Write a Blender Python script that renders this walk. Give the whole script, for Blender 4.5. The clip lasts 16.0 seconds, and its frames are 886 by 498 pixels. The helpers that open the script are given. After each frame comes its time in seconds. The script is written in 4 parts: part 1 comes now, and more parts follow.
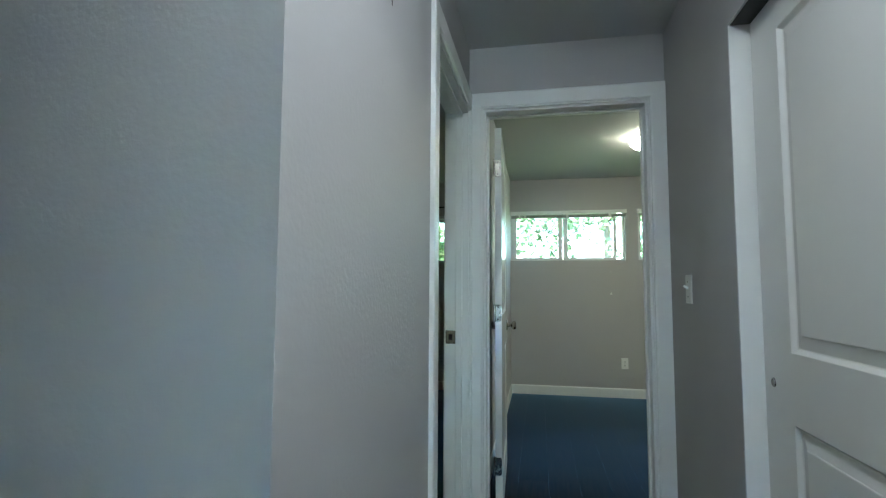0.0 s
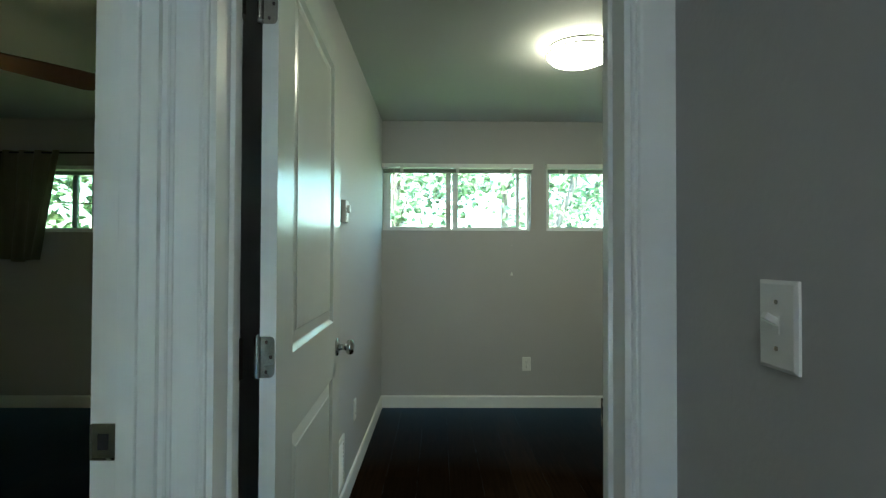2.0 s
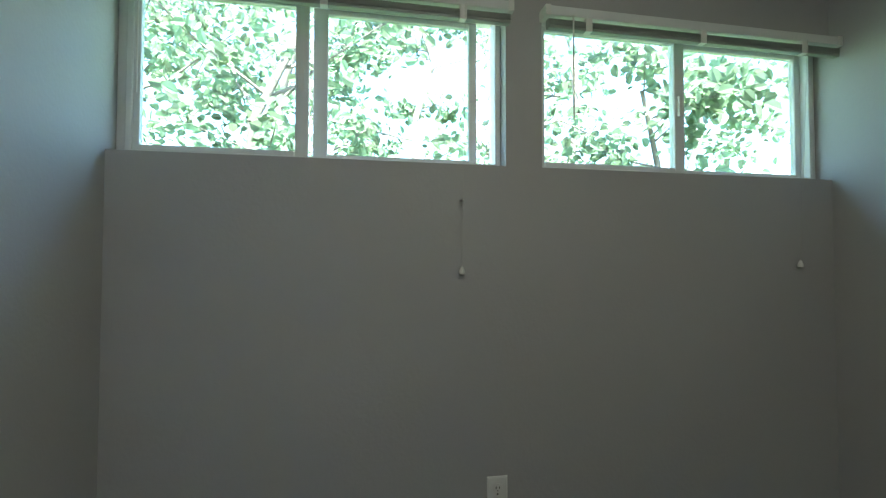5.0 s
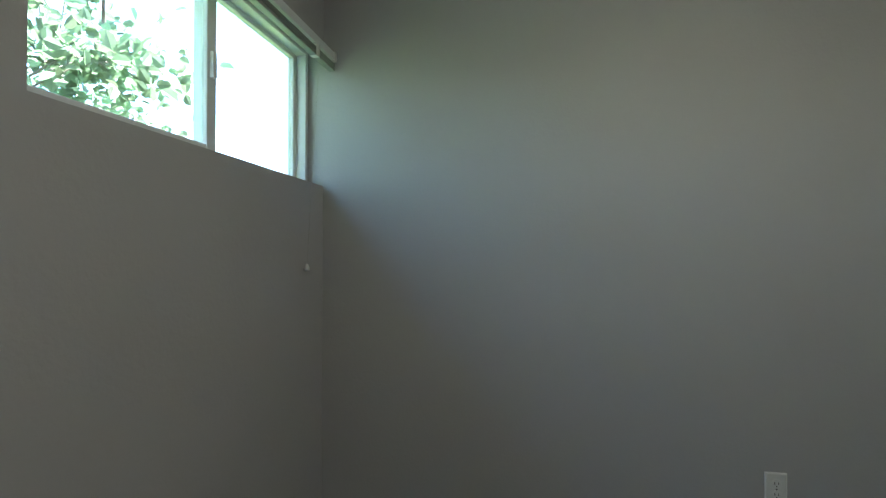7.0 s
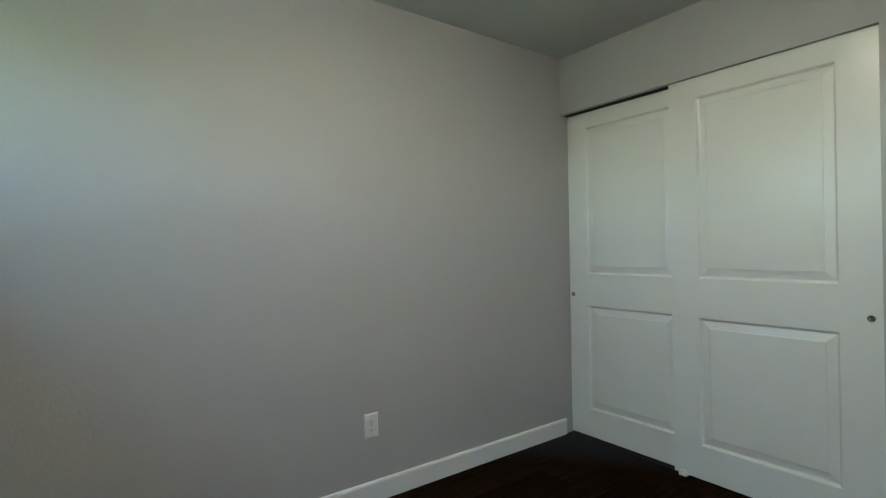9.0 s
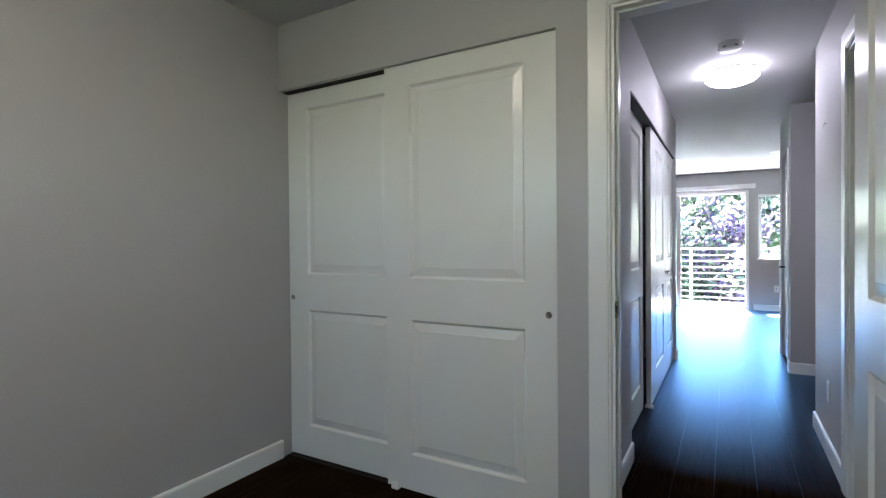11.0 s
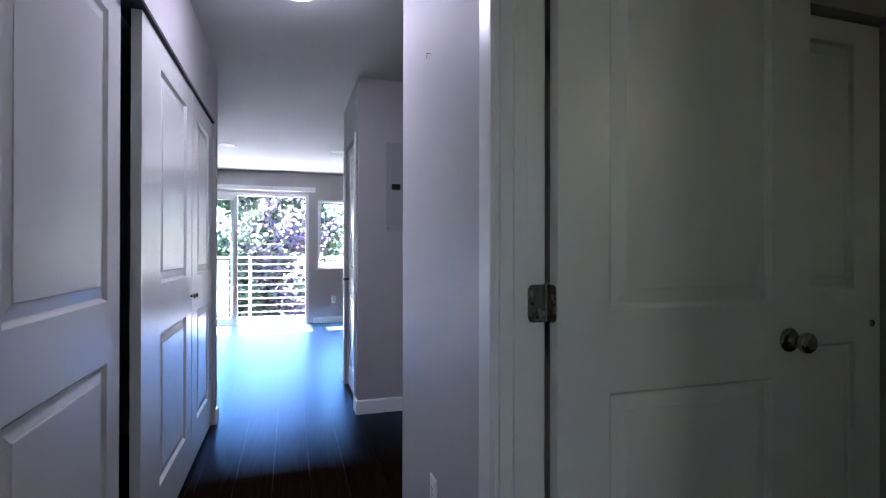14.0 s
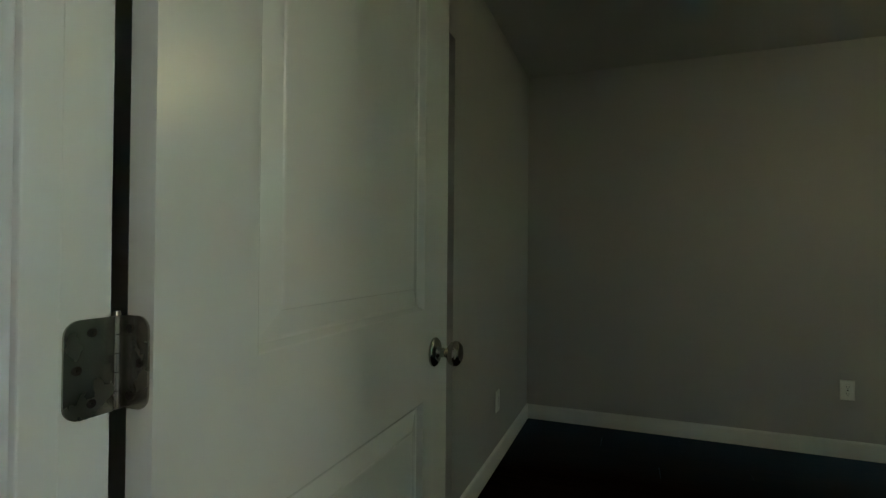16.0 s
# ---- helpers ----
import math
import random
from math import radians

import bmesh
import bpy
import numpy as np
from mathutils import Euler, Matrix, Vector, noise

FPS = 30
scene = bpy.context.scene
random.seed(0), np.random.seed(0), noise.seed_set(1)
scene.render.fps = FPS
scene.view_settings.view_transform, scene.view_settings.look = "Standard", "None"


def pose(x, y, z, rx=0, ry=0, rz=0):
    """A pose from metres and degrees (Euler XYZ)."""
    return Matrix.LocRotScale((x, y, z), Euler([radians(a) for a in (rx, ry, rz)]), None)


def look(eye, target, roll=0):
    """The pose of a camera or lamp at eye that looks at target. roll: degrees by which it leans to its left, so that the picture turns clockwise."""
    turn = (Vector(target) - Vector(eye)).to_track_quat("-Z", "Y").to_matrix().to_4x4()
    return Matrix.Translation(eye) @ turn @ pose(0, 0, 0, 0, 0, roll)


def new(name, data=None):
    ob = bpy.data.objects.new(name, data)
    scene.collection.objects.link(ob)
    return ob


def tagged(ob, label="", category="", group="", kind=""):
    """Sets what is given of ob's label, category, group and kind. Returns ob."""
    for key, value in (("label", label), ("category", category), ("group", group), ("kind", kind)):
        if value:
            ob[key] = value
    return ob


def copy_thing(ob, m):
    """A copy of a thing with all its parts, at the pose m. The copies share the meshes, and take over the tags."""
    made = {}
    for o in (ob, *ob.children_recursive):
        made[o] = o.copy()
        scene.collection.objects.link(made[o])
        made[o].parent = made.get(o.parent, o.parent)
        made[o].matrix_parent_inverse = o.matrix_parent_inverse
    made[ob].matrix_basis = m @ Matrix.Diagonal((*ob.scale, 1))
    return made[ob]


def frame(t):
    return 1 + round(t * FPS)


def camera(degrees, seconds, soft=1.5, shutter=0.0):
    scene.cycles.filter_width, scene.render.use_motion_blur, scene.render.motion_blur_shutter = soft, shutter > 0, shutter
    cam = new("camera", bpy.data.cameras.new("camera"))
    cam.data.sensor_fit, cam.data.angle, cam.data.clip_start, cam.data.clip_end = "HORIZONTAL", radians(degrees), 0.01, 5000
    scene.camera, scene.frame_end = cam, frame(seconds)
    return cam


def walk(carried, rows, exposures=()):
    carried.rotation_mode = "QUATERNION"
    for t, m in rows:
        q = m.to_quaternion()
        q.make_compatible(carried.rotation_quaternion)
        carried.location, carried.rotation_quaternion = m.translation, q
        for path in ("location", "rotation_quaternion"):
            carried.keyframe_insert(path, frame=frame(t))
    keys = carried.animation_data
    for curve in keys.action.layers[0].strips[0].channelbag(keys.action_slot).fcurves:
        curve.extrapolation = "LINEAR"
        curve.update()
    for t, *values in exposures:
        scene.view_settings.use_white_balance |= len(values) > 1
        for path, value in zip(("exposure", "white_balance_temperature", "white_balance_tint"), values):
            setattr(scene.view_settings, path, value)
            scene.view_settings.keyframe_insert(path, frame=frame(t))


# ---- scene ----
cam = camera(83.7, 16.0, 1.25)
PATH = [
    (0, (0.269, -2.531, 1.186), (-0.11, -0.573, 1.339), 0.3),
    (0.5, (0.306, -2.232, 1.183), (0.269, -0.238, 1.331), -0.1),
    (1, (0.379, -1.851, 1.247), (0.41, 0.144, 1.386), -0.1),
    (1.5, (0.405, -1.429, 1.274), (0.439, 0.567, 1.393), 0.2),
    (2, (0.429, -0.991, 1.269), (0.449, 1.008, 1.3), 0.2),
    (2.5, (0.482, -0.543, 1.27), (0.485, 1.457, 1.279), 0.2),
    (3, (0.511, -0.109, 1.266), (0.513, 1.891, 1.264), 0.4),
    (5.5, (0.723, 1.827, 1.131), (1.466, 3.68, 1.242), -0.5),
    (6, (0.768, 2.013, 1.147), (2.081, 3.519, 1.243), -0.9),
    (6.5, (0.722, 2.152, 1.183), (2.484, 3.098, 1.232), -0.8),
    (7, (0.624, 2.307, 1.2), (2.59, 2.674, 1.223), 0.1),
    (7.5, (0.6, 2.508, 1.168), (2.582, 2.245, 1.205), 0.4),
    (8, (0.565, 2.617, 1.151), (2.396, 1.814, 1.191), -0.5),
    (8.5, (0.539, 2.612, 1.169), (2.233, 1.549, 1.196), -0.8),
    (9, (0.459, 2.57, 1.205), (2.076, 1.392, 1.206), -1.0),
    (9.5, (0.403, 2.537, 1.208), (1.891, 1.2, 1.198), -0.7),
    (9.7, (0.385, 2.523, 1.208), (1.792, 1.101, 1.196), -0.9),
    (11.8, (0.449, 1.527, 1.16), (1.101, -0.363, 1.15), 0.1),
    (12, (0.46, 1.403, 1.149), (0.982, -0.528, 1.143), 0.1),
    (12.5, (0.468, 0.999, 1.156), (0.705, -0.987, 1.147), 0.2),
    (13, (0.475, 0.687, 1.153), (0.537, -1.312, 1.153), 0.4),
    (13.5, (0.476, 0.407, 1.17), (0.268, -1.582, 1.178), 0.3),
    (13.6, (0.468, 0.352, 1.171), (0.178, -1.627, 1.181), 0.3),
    (14, (0.391, 0.164, 1.174), (-0.2, -1.747, 1.181), 0.1),
    (14.5, (0.236, -0.03, 1.191), (-0.655, -1.821, 1.206), -0.0),
    (15, (0.181, -0.195, 1.164), (-1.052, -1.77, 1.187), 0.3),
    (15.2, (0.198, -0.258, 1.166), (-1.226, -1.663, 1.191), 0.3),
    (15.5, (0.208, -0.332, 1.165), (-1.45, -1.451, 1.187), 0.5),
    (16, (0.14, -0.429, 1.156), (-1.729, -1.141, 1.176), 0.5),
]
EXPOSURES = ((0.0, 5.35, 5900, 1), (0.5, 5.35, 5950, -6), (1.0, 5.1, 6050, -6), (1.5, 5.0, 6050, -5), (2.0, 5.1, 6000, -4), (3.2, 5.08, 6250, -9), (5.3, 4.6, 5850, 10), (6.6, 4.62, 5880, 12), (8.0, 5.22, 5950, 14), (9.7, 5.52, 6050, 15),
             (11.8, 5.14, 5900, 28), (13.0, 4.86, 5850, 31), (14.0, 4.9, 5700, 31), (14.5, 4.83, 5500, 24), (15.0, 4.88, 5500, 22), (15.5, 5.12, 6050, 17), (16.0, 5.6, 6450, 12))
SKY, SUN = 0.115, 4.6
LAMP, HALLLAMP, FANLAMP = 1.28, 1.0, 0.46
walk(cam, [(t, look(eye, target, roll)) for t, eye, target, roll in PATH], EXPOSURES)

# ---- daylight ----
world = bpy.data.worlds.new("world")
scene.world = world
world.use_nodes = True
wn = world.node_tree
sky = wn.nodes.new("ShaderNodeTexSky")
sky.sky_type = "NISHITA"
sky.sun_disc = False
sky.sun_elevation = radians(62)
sky.sun_rotation = radians(170)
sky.air_density = 1.0
sky.dust_density = 1.2
sky.ozone_density = 1.5
back = wn.nodes["Background"]
wn.links.new(sky.outputs[0], back.inputs[0])
back.inputs[1].default_value = SKY
sun = new("sun", bpy.data.lights.new("sun", "SUN"))
sun.data.energy, sun.data.angle, sun.data.color = SUN, radians(0.55), (1, 0.95, 0.88)
sun.matrix_world = look((3, -40, 60), (0, -8, 0))

# ---- main lines of the plan, in metres ----
CEIL = 2.42
XL, XR = -0.074, 0.872            # faces of the hall
LX, RX = -0.047, 2.59             # side walls of the empty bedroom
FAR, BED, DOORY = 3.193, 0.062, -0.058  # window wall, both faces of the door wall
HE = -1.925                       # end of the hall's west wall
AX, AW, AS = -0.183, -3.37, -1.12 # dark bedroom: east, west, south faces
SOUTH = -8.1                      # wall of the living room with the sliding door


# ---- materials ----
def nodes(name):
    m = bpy.data.materials.new(name)
    m.use_nodes = True
    return m, m.node_tree.nodes, m.node_tree.links, m.node_tree.nodes["Principled BSDF"]


def surface(name, color, rough=0.5, metal=0.0, vary=0.06, scale=3.0, fine=180.0, bump=0.05, coat=0.0, dist=0.002, piece=0.0, spec=0.5):
    m, n, l, b = nodes(name)
    geo = n.new("ShaderNodeNewGeometry")
    big = n.new("ShaderNodeTexNoise")
    big.inputs["Scale"].default_value, big.inputs["Detail"].default_value = scale, 5
    l.new(geo.outputs["Position"], big.inputs["Vector"])
    small = n.new("ShaderNodeTexNoise")
    small.inputs["Scale"].default_value, small.inputs["Detail"].default_value = fine, 3
    l.new(geo.outputs["Position"], small.inputs["Vector"])
    mix = n.new("ShaderNodeMath")
    mix.operation = "MULTIPLY_ADD"
    l.new(big.outputs["Fac"], mix.inputs[0])
    mix.inputs[1].default_value, mix.inputs[2].default_value = 2 * vary, 1 - vary
    fac = mix.outputs[0]
    if piece:
        info = n.new("ShaderNodeObjectInfo")
        pm = n.new("ShaderNodeMath")
        pm.operation = "MULTIPLY_ADD"
        l.new(info.outputs["Random"], pm.inputs[0])
        pm.inputs[1].default_value, pm.inputs[2].default_value = 2 * piece, 1 - piece
        mm = n.new("ShaderNodeMath")
        mm.operation = "MULTIPLY"
        l.new(fac, mm.inputs[0])
        l.new(pm.outputs[0], mm.inputs[1])
        fac = mm.outputs[0]
    sc = n.new("ShaderNodeVectorMath")
    sc.operation = "SCALE"
    sc.inputs[0].default_value = color
    l.new(fac, sc.inputs["Scale"])
    l.new(sc.outputs[0], b.inputs["Base Color"])
    rr = n.new("ShaderNodeMath")
    rr.operation = "MULTIPLY_ADD"
    l.new(big.outputs["Fac"], rr.inputs[0])
    rr.inputs[1].default_value, rr.inputs[2].default_value = 0.16 * rough, 0.92 * rough
    l.new(rr.outputs[0], b.inputs["Roughness"])
    b.inputs["Metallic"].default_value = metal
    b.inputs["Coat Weight"].default_value = coat
    b.inputs["Specular IOR Level"].default_value = spec
    if bump:
        bp = n.new("ShaderNodeBump")
        bp.inputs["Strength"].default_value, bp.inputs["Distance"].default_value = bump, dist
        l.new(small.outputs["Fac"], bp.inputs["Height"])
        l.new(bp.outputs[0], b.inputs["Normal"])
    return m


def glow(name, color, strength):
    m, n, l, b = nodes(name)
    b.inputs["Base Color"].default_value = (0.85, 0.85, 0.83, 1)
    b.inputs["Roughness"].default_value = 0.25
    b.inputs["Emission Color"].default_value = (*color, 1)
    b.inputs["Emission Strength"].default_value = strength
    return m


def leaf_material(name, color, glowthrough):
    m, n, l, b = nodes(name)
    out = n["Material Output"]
    geo = n.new("ShaderNodeNewGeometry")
    hue = n.new("ShaderNodeHueSaturation")
    hue.inputs["Color"].default_value = (*color, 1)
    vm = n.new("ShaderNodeMath")
    vm.operation = "MULTIPLY_ADD"
    l.new(geo.outputs["Random Per Island"], vm.inputs[0])
    vm.inputs[1].default_value, vm.inputs[2].default_value = 0.9, 0.55
    l.new(vm.outputs[0], hue.inputs["Value"])
    hm = n.new("ShaderNodeMath")
    hm.operation = "MULTIPLY_ADD"
    l.new(geo.outputs["Random Per Island"], hm.inputs[0])
    hm.inputs[1].default_value, hm.inputs[2].default_value = 0.06, 0.47
    l.new(hm.outputs[0], hue.inputs["Hue"])
    l.new(hue.outputs[0], b.inputs["Base Color"])
    b.inputs["Roughness"].default_value = 0.4
    tr = n.new("ShaderNodeBsdfTranslucent")
    l.new(hue.outputs[0], tr.inputs["Color"])
    mx = n.new("ShaderNodeMixShader")
    mx.inputs[0].default_value = glowthrough
    l.new(b.outputs[0], mx.inputs[1])
    l.new(tr.outputs[0], mx.inputs[2])
    l.new(mx.outputs[0], out.inputs["Surface"])
    return m


def plank_material(name, color):
    """Dark laminate: long grain along each plank, a satin gloss tinted blue like reflected sky."""
    m, n, l, b = nodes(name)
    info = n.new("ShaderNodeObjectInfo")
    geo = n.new("ShaderNodeNewGeometry")
    mp = n.new("ShaderNodeMapping")
    mp.inputs["Scale"].default_value = (70, 3.5, 1)
    off = n.new("ShaderNodeVectorMath")
    off.operation = "MULTIPLY_ADD"
    cmb = n.new("ShaderNodeCombineXYZ")
    l.new(info.outputs["Random"], cmb.inputs[0])
    l.new(info.outputs["Random"], cmb.inputs[1])
    off.inputs[1].default_value = (37, 53, 0)
    l.new(cmb.outputs[0], off.inputs[0])
    l.new(geo.outputs["Position"], off.inputs[2])
    l.new(off.outputs[0], mp.inputs["Vector"])
    gr = n.new("ShaderNodeTexNoise")
    gr.inputs["Scale"].default_value, gr.inputs["Detail"].default_value, gr.inputs["Distortion"].default_value = 1, 5, 0.0
    l.new(mp.outputs[0], gr.inputs["Vector"])
    ramp = n.new("ShaderNodeValToRGB")
    e = ramp.color_ramp.elements
    e[0].position, e[0].color = 0.3, (color[0] * 0.55, color[1] * 0.55, color[2] * 0.55, 1)
    e[1].position, e[1].color = 0.75, (color[0] * 1.5, color[1] * 1.45, color[2] * 1.4, 1)
    l.new(gr.outputs["Fac"], ramp.inputs["Fac"])
    pm = n.new("ShaderNodeMath")
    pm.operation = "MULTIPLY_ADD"
    l.new(info.outputs["Random"], pm.inputs[0])
    pm.inputs[1].default_value, pm.inputs[2].default_value = 0.6, 0.7
    sc = n.new("ShaderNodeVectorMath")
    sc.operation = "SCALE"
    l.new(ramp.outputs[0], sc.inputs[0])
    l.new(pm.outputs[0], sc.inputs["Scale"])
    l.new(sc.outputs[0], b.inputs["Base Color"])
    rn = n.new("ShaderNodeTexNoise")
    rn.inputs["Scale"].default_value, rn.inputs["Detail"].default_value = 0.35, 1
    l.new(mp.outputs[0], rn.inputs["Vector"])
    rm = n.new("ShaderNodeMath")
    rm.operation = "MULTIPLY_ADD"
    l.new(rn.outputs["Fac"], rm.inputs[0])
    rm.inputs[1].default_value, rm.inputs[2].default_value = 0.006, 0.31
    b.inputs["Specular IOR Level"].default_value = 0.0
    # the reflected sky's blue is put into the gloss colour
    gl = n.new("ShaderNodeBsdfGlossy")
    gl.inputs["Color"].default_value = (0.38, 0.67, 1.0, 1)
    st = n.new("ShaderNodeMath")
    st.operation = "MULTIPLY_ADD"
    l.new(info.outputs["Random"], st.inputs[0])
    st.inputs[1].default_value = 0.03
    l.new(rm.outputs[0], st.inputs[2])
    l.new(st.outputs[0], gl.inputs["Roughness"])
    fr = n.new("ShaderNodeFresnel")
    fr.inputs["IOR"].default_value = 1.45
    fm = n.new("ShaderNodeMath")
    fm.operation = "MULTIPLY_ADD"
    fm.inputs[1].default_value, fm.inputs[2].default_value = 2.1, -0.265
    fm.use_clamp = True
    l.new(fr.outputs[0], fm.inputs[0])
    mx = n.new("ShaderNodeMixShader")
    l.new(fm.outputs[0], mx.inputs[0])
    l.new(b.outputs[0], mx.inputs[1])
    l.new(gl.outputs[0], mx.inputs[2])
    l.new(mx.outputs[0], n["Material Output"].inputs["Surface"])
    return m


def glass_material(name, tint=(0.93, 0.98, 0.95)):
    m, n, l, b = nodes(name)
    out = n["Material Output"]
    tr = n.new("ShaderNodeBsdfTransparent")
    tr.inputs[0].default_value = (*tint, 1)
    gl = n.new("ShaderNodeBsdfGlossy")
    gl.inputs["Roughness"].default_value = 0.02
    lw = n.new("ShaderNodeLayerWeight")
    lw.inputs[0].default_value = 0.5
    pw = n.new("ShaderNodeMath")
    pw.operation = "POWER"
    l.new(lw.outputs["Facing"], pw.inputs[0])
    pw.inputs[1].default_value = 4
    fr = n.new("ShaderNodeMath")
    fr.operation = "MULTIPLY_ADD"
    l.new(pw.outputs[0], fr.inputs[0])
    fr.inputs[1].default_value, fr.inputs[2].default_value = 0.6, 0.03
    mx = n.new("ShaderNodeMixShader")
    l.new(fr.outputs[0], mx.inputs[0])
    l.new(tr.outputs[0], mx.inputs[1])
    l.new(gl.outputs[0], mx.inputs[2])
    l.new(mx.outputs[0], out.inputs["Surface"])
    return m


PAINT = surface("wall_paint", (0.455, 0.45, 0.45), 0.62, vary=0.03, scale=1.6, fine=80, bump=0.27, dist=0.003)
CEILP = surface("ceiling_paint", (0.50, 0.505, 0.50), 0.8, vary=0.03, scale=1.2, fine=220, bump=0.25, dist=0.0015)
TRIM = surface("white_trim_paint", (0.78, 0.79, 0.77), 0.33, vary=0.025, scale=5, fine=90, bump=0.03, dist=0.0004)
DOORP = surface("white_door_paint", (0.76, 0.77, 0.74), 0.24, vary=0.025, scale=4, fine=120, bump=0.10, dist=0.0005)
VINYL = surface("white_vinyl", (0.78, 0.80, 0.79), 0.38, vary=0.03, scale=6, fine=60, bump=0.03)
PLASTIC = surface("white_plastic", (0.80, 0.80, 0.77), 0.35, vary=0.02, scale=20, fine=200, bump=0.02)
SLOT = surface("dark_slot", (0.02, 0.02, 0.02), 0.7, bump=0)
NICKEL = surface("satin_nickel", (0.36, 0.35, 0.32), 0.14, 1.0, vary=0.08, scale=30, fine=400, bump=0.04, dist=0.0003)
STEEL = surface("brushed_steel", (0.34, 0.33, 0.29), 0.27, 1.0, vary=0.1, scale=25, fine=350, bump=0.05, dist=0.0003)
PANELGREY = surface("grey_enamel", (0.36, 0.36, 0.37), 0.42, vary=0.05, scale=8, bump=0.04)
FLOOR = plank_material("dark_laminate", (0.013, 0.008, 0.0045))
SUBFLOOR = surface("floor_base", (0.01, 0.008, 0.006), 0.8)
SLAT = surface("blind_slat", (0.32, 0.35, 0.32), 0.45, vary=0.05, scale=12, bump=0.02)
CORD = surface("white_cord", (0.5, 0.5, 0.47), 0.8, bump=0)
BLADE = surface("walnut_blade", (0.08, 0.042, 0.024), 0.25, vary=0.2, scale=18, fine=120, bump=0.06)
BRONZE = surface("dark_bronze", (0.05, 0.04, 0.035), 0.4, 0.8, bump=0.03)
IRON = surface("black_rod", (0.02, 0.02, 0.02), 0.5, 0.5, bump=0.02)
RAIL = surface("white_railing_paint", (0.72, 0.73, 0.72), 0.4, vary=0.04, scale=8, bump=0.03)
DECK = surface("pale_deck_coating", (0.55, 0.57, 0.59), 0.75, vary=0.12, scale=6, fine=90, bump=0.2)
STUCCO = surface("outside_stucco", (0.42, 0.42, 0.40), 0.9, vary=0.1, scale=3, fine=60, bump=0.4, dist=0.004)
FROST = surface("white_screen_panel", (0.72, 0.76, 0.78), 0.6, vary=0.05, scale=4, bump=0.03)
GRASS = surface("grass", (0.06, 0.09, 0.03), 0.95, vary=0.35, scale=0.6, fine=30, bump=0.5, dist=0.03)
BARK = surface("bark", (0.17, 0.14, 0.12), 0.9, vary=0.3, scale=6, fine=40, bump=0.6, dist=0.01)
FENCE = surface("dark_fence_wood", (0.07, 0.06, 0.06), 0.9, vary=0.25, scale=5, bump=0.3)
GLASS = glass_material("window_glass")
# tint added to dim the daylight entering the empty bedroom
DIMGLASS = glass_material("dimmed_glass", (0.74, 0.80, 0.76))
# glass darkened to cut the dark room's daylight; no insect mesh is built
DARKGLASS = glass_material("darkened_glass", (0.42, 0.47, 0.38))
LAMPGLASS = glow("lit_lamp_glass", (1.0, 0.90, 0.68), LAMP)
HALLGLASS = glow("lit_hall_lamp_glass", (0.97, 0.95, 1.0), HALLLAMP)
FANGLASS = glow("lit_fan_glass", (1.0, 0.87, 0.45), FANLAMP)
CLOTH = leaf_material("curtain_cloth", (0.20, 0.19, 0.13), 0.4)
LEAF = leaf_material("green_leaves", (0.15, 0.205, 0.12), 0.6)
LEAFB = leaf_material("pale_green_leaves", (0.155, 0.21, 0.125), 0.58)
LEAFS = leaf_material("dark_green_leaves", (0.12, 0.17, 0.115), 0.68)
PLUM = leaf_material("plum_leaves", (0.10, 0.08, 0.125), 0.5)


# ---- mesh helpers ----
def box(bm, x0, x1, y0, y1, z0, z1, bevel=0.0):
    m = Matrix.Translation(((x0 + x1) / 2, (y0 + y1) / 2, (z0 + z1) / 2)) @ Matrix.Diagonal((abs(x1 - x0), abs(y1 - y0), abs(z1 - z0), 1))
    made = bmesh.ops.create_cube(bm, size=1, matrix=m)
    if bevel:
        edges = list({e for v in made["verts"] for e in v.link_edges})
        bmesh.ops.bevel(bm, geom=edges, offset=bevel, segments=2, affect="EDGES", profile=0.5)
    return bm


def tube(bm, p, q, r0, r1=None, seg=16, caps=True):
    p, q = Vector(p), Vector(q)
    d = q - p
    m = Matrix.Translation((p + q) / 2) @ d.to_track_quat("Z", "Y").to_matrix().to_4x4()
    bmesh.ops.create_cone(bm, cap_ends=caps, segments=seg, radius1=r0, radius2=r0 if r1 is None else r1, depth=d.length, matrix=m)
    return bm


def lathe(bm, profile, m=None, seg=32):
    """Turns (radius, height) points about the z axis."""
    m = m or Matrix()
    rings = []
    for r, h in profile:
        if r < 1e-6:
            rings.append([bm.verts.new(m @ Vector((0, 0, h)))])
        else:
            rings.append([bm.verts.new(m @ Vector((r * math.cos(2 * math.pi * i / seg), r * math.sin(2 * math.pi * i / seg), h))) for i in range(seg)])
    for a, b in zip(rings, rings[1:]):
        for i in range(seg):
            j = (i + 1) % seg
            if len(a) == 1 and len(b) == 1:
                continue
            if len(a) == 1:
                bm.faces.new((a[0], b[i], b[j]))
            elif len(b) == 1:
                bm.faces.new((a[i], a[j], b[0]))
            else:
                bm.faces.new((a[i], a[j], b[j], b[i]))
    bmesh.ops.recalc_face_normals(bm, faces=bm.faces)
    return bm


def mesh_of(name, bm, material, smooth=False):
    me = bpy.data.meshes.new(name)
    if smooth:
        for f in bm.faces:
            f.smooth = True
        for e in bm.edges:
            if len(e.link_faces) == 2 and e.calc_face_angle(0) > 0.7:
                e.smooth = False
    bm.to_mesh(me)
    bm.free()
    me.materials.append(material)
    return me


def part(name, bm, material, parent=None, label="", smooth=False):
    ob = new(name, mesh_of(name, bm, material, smooth))
    if parent:
        ob.parent = parent
    return tagged(ob, label)


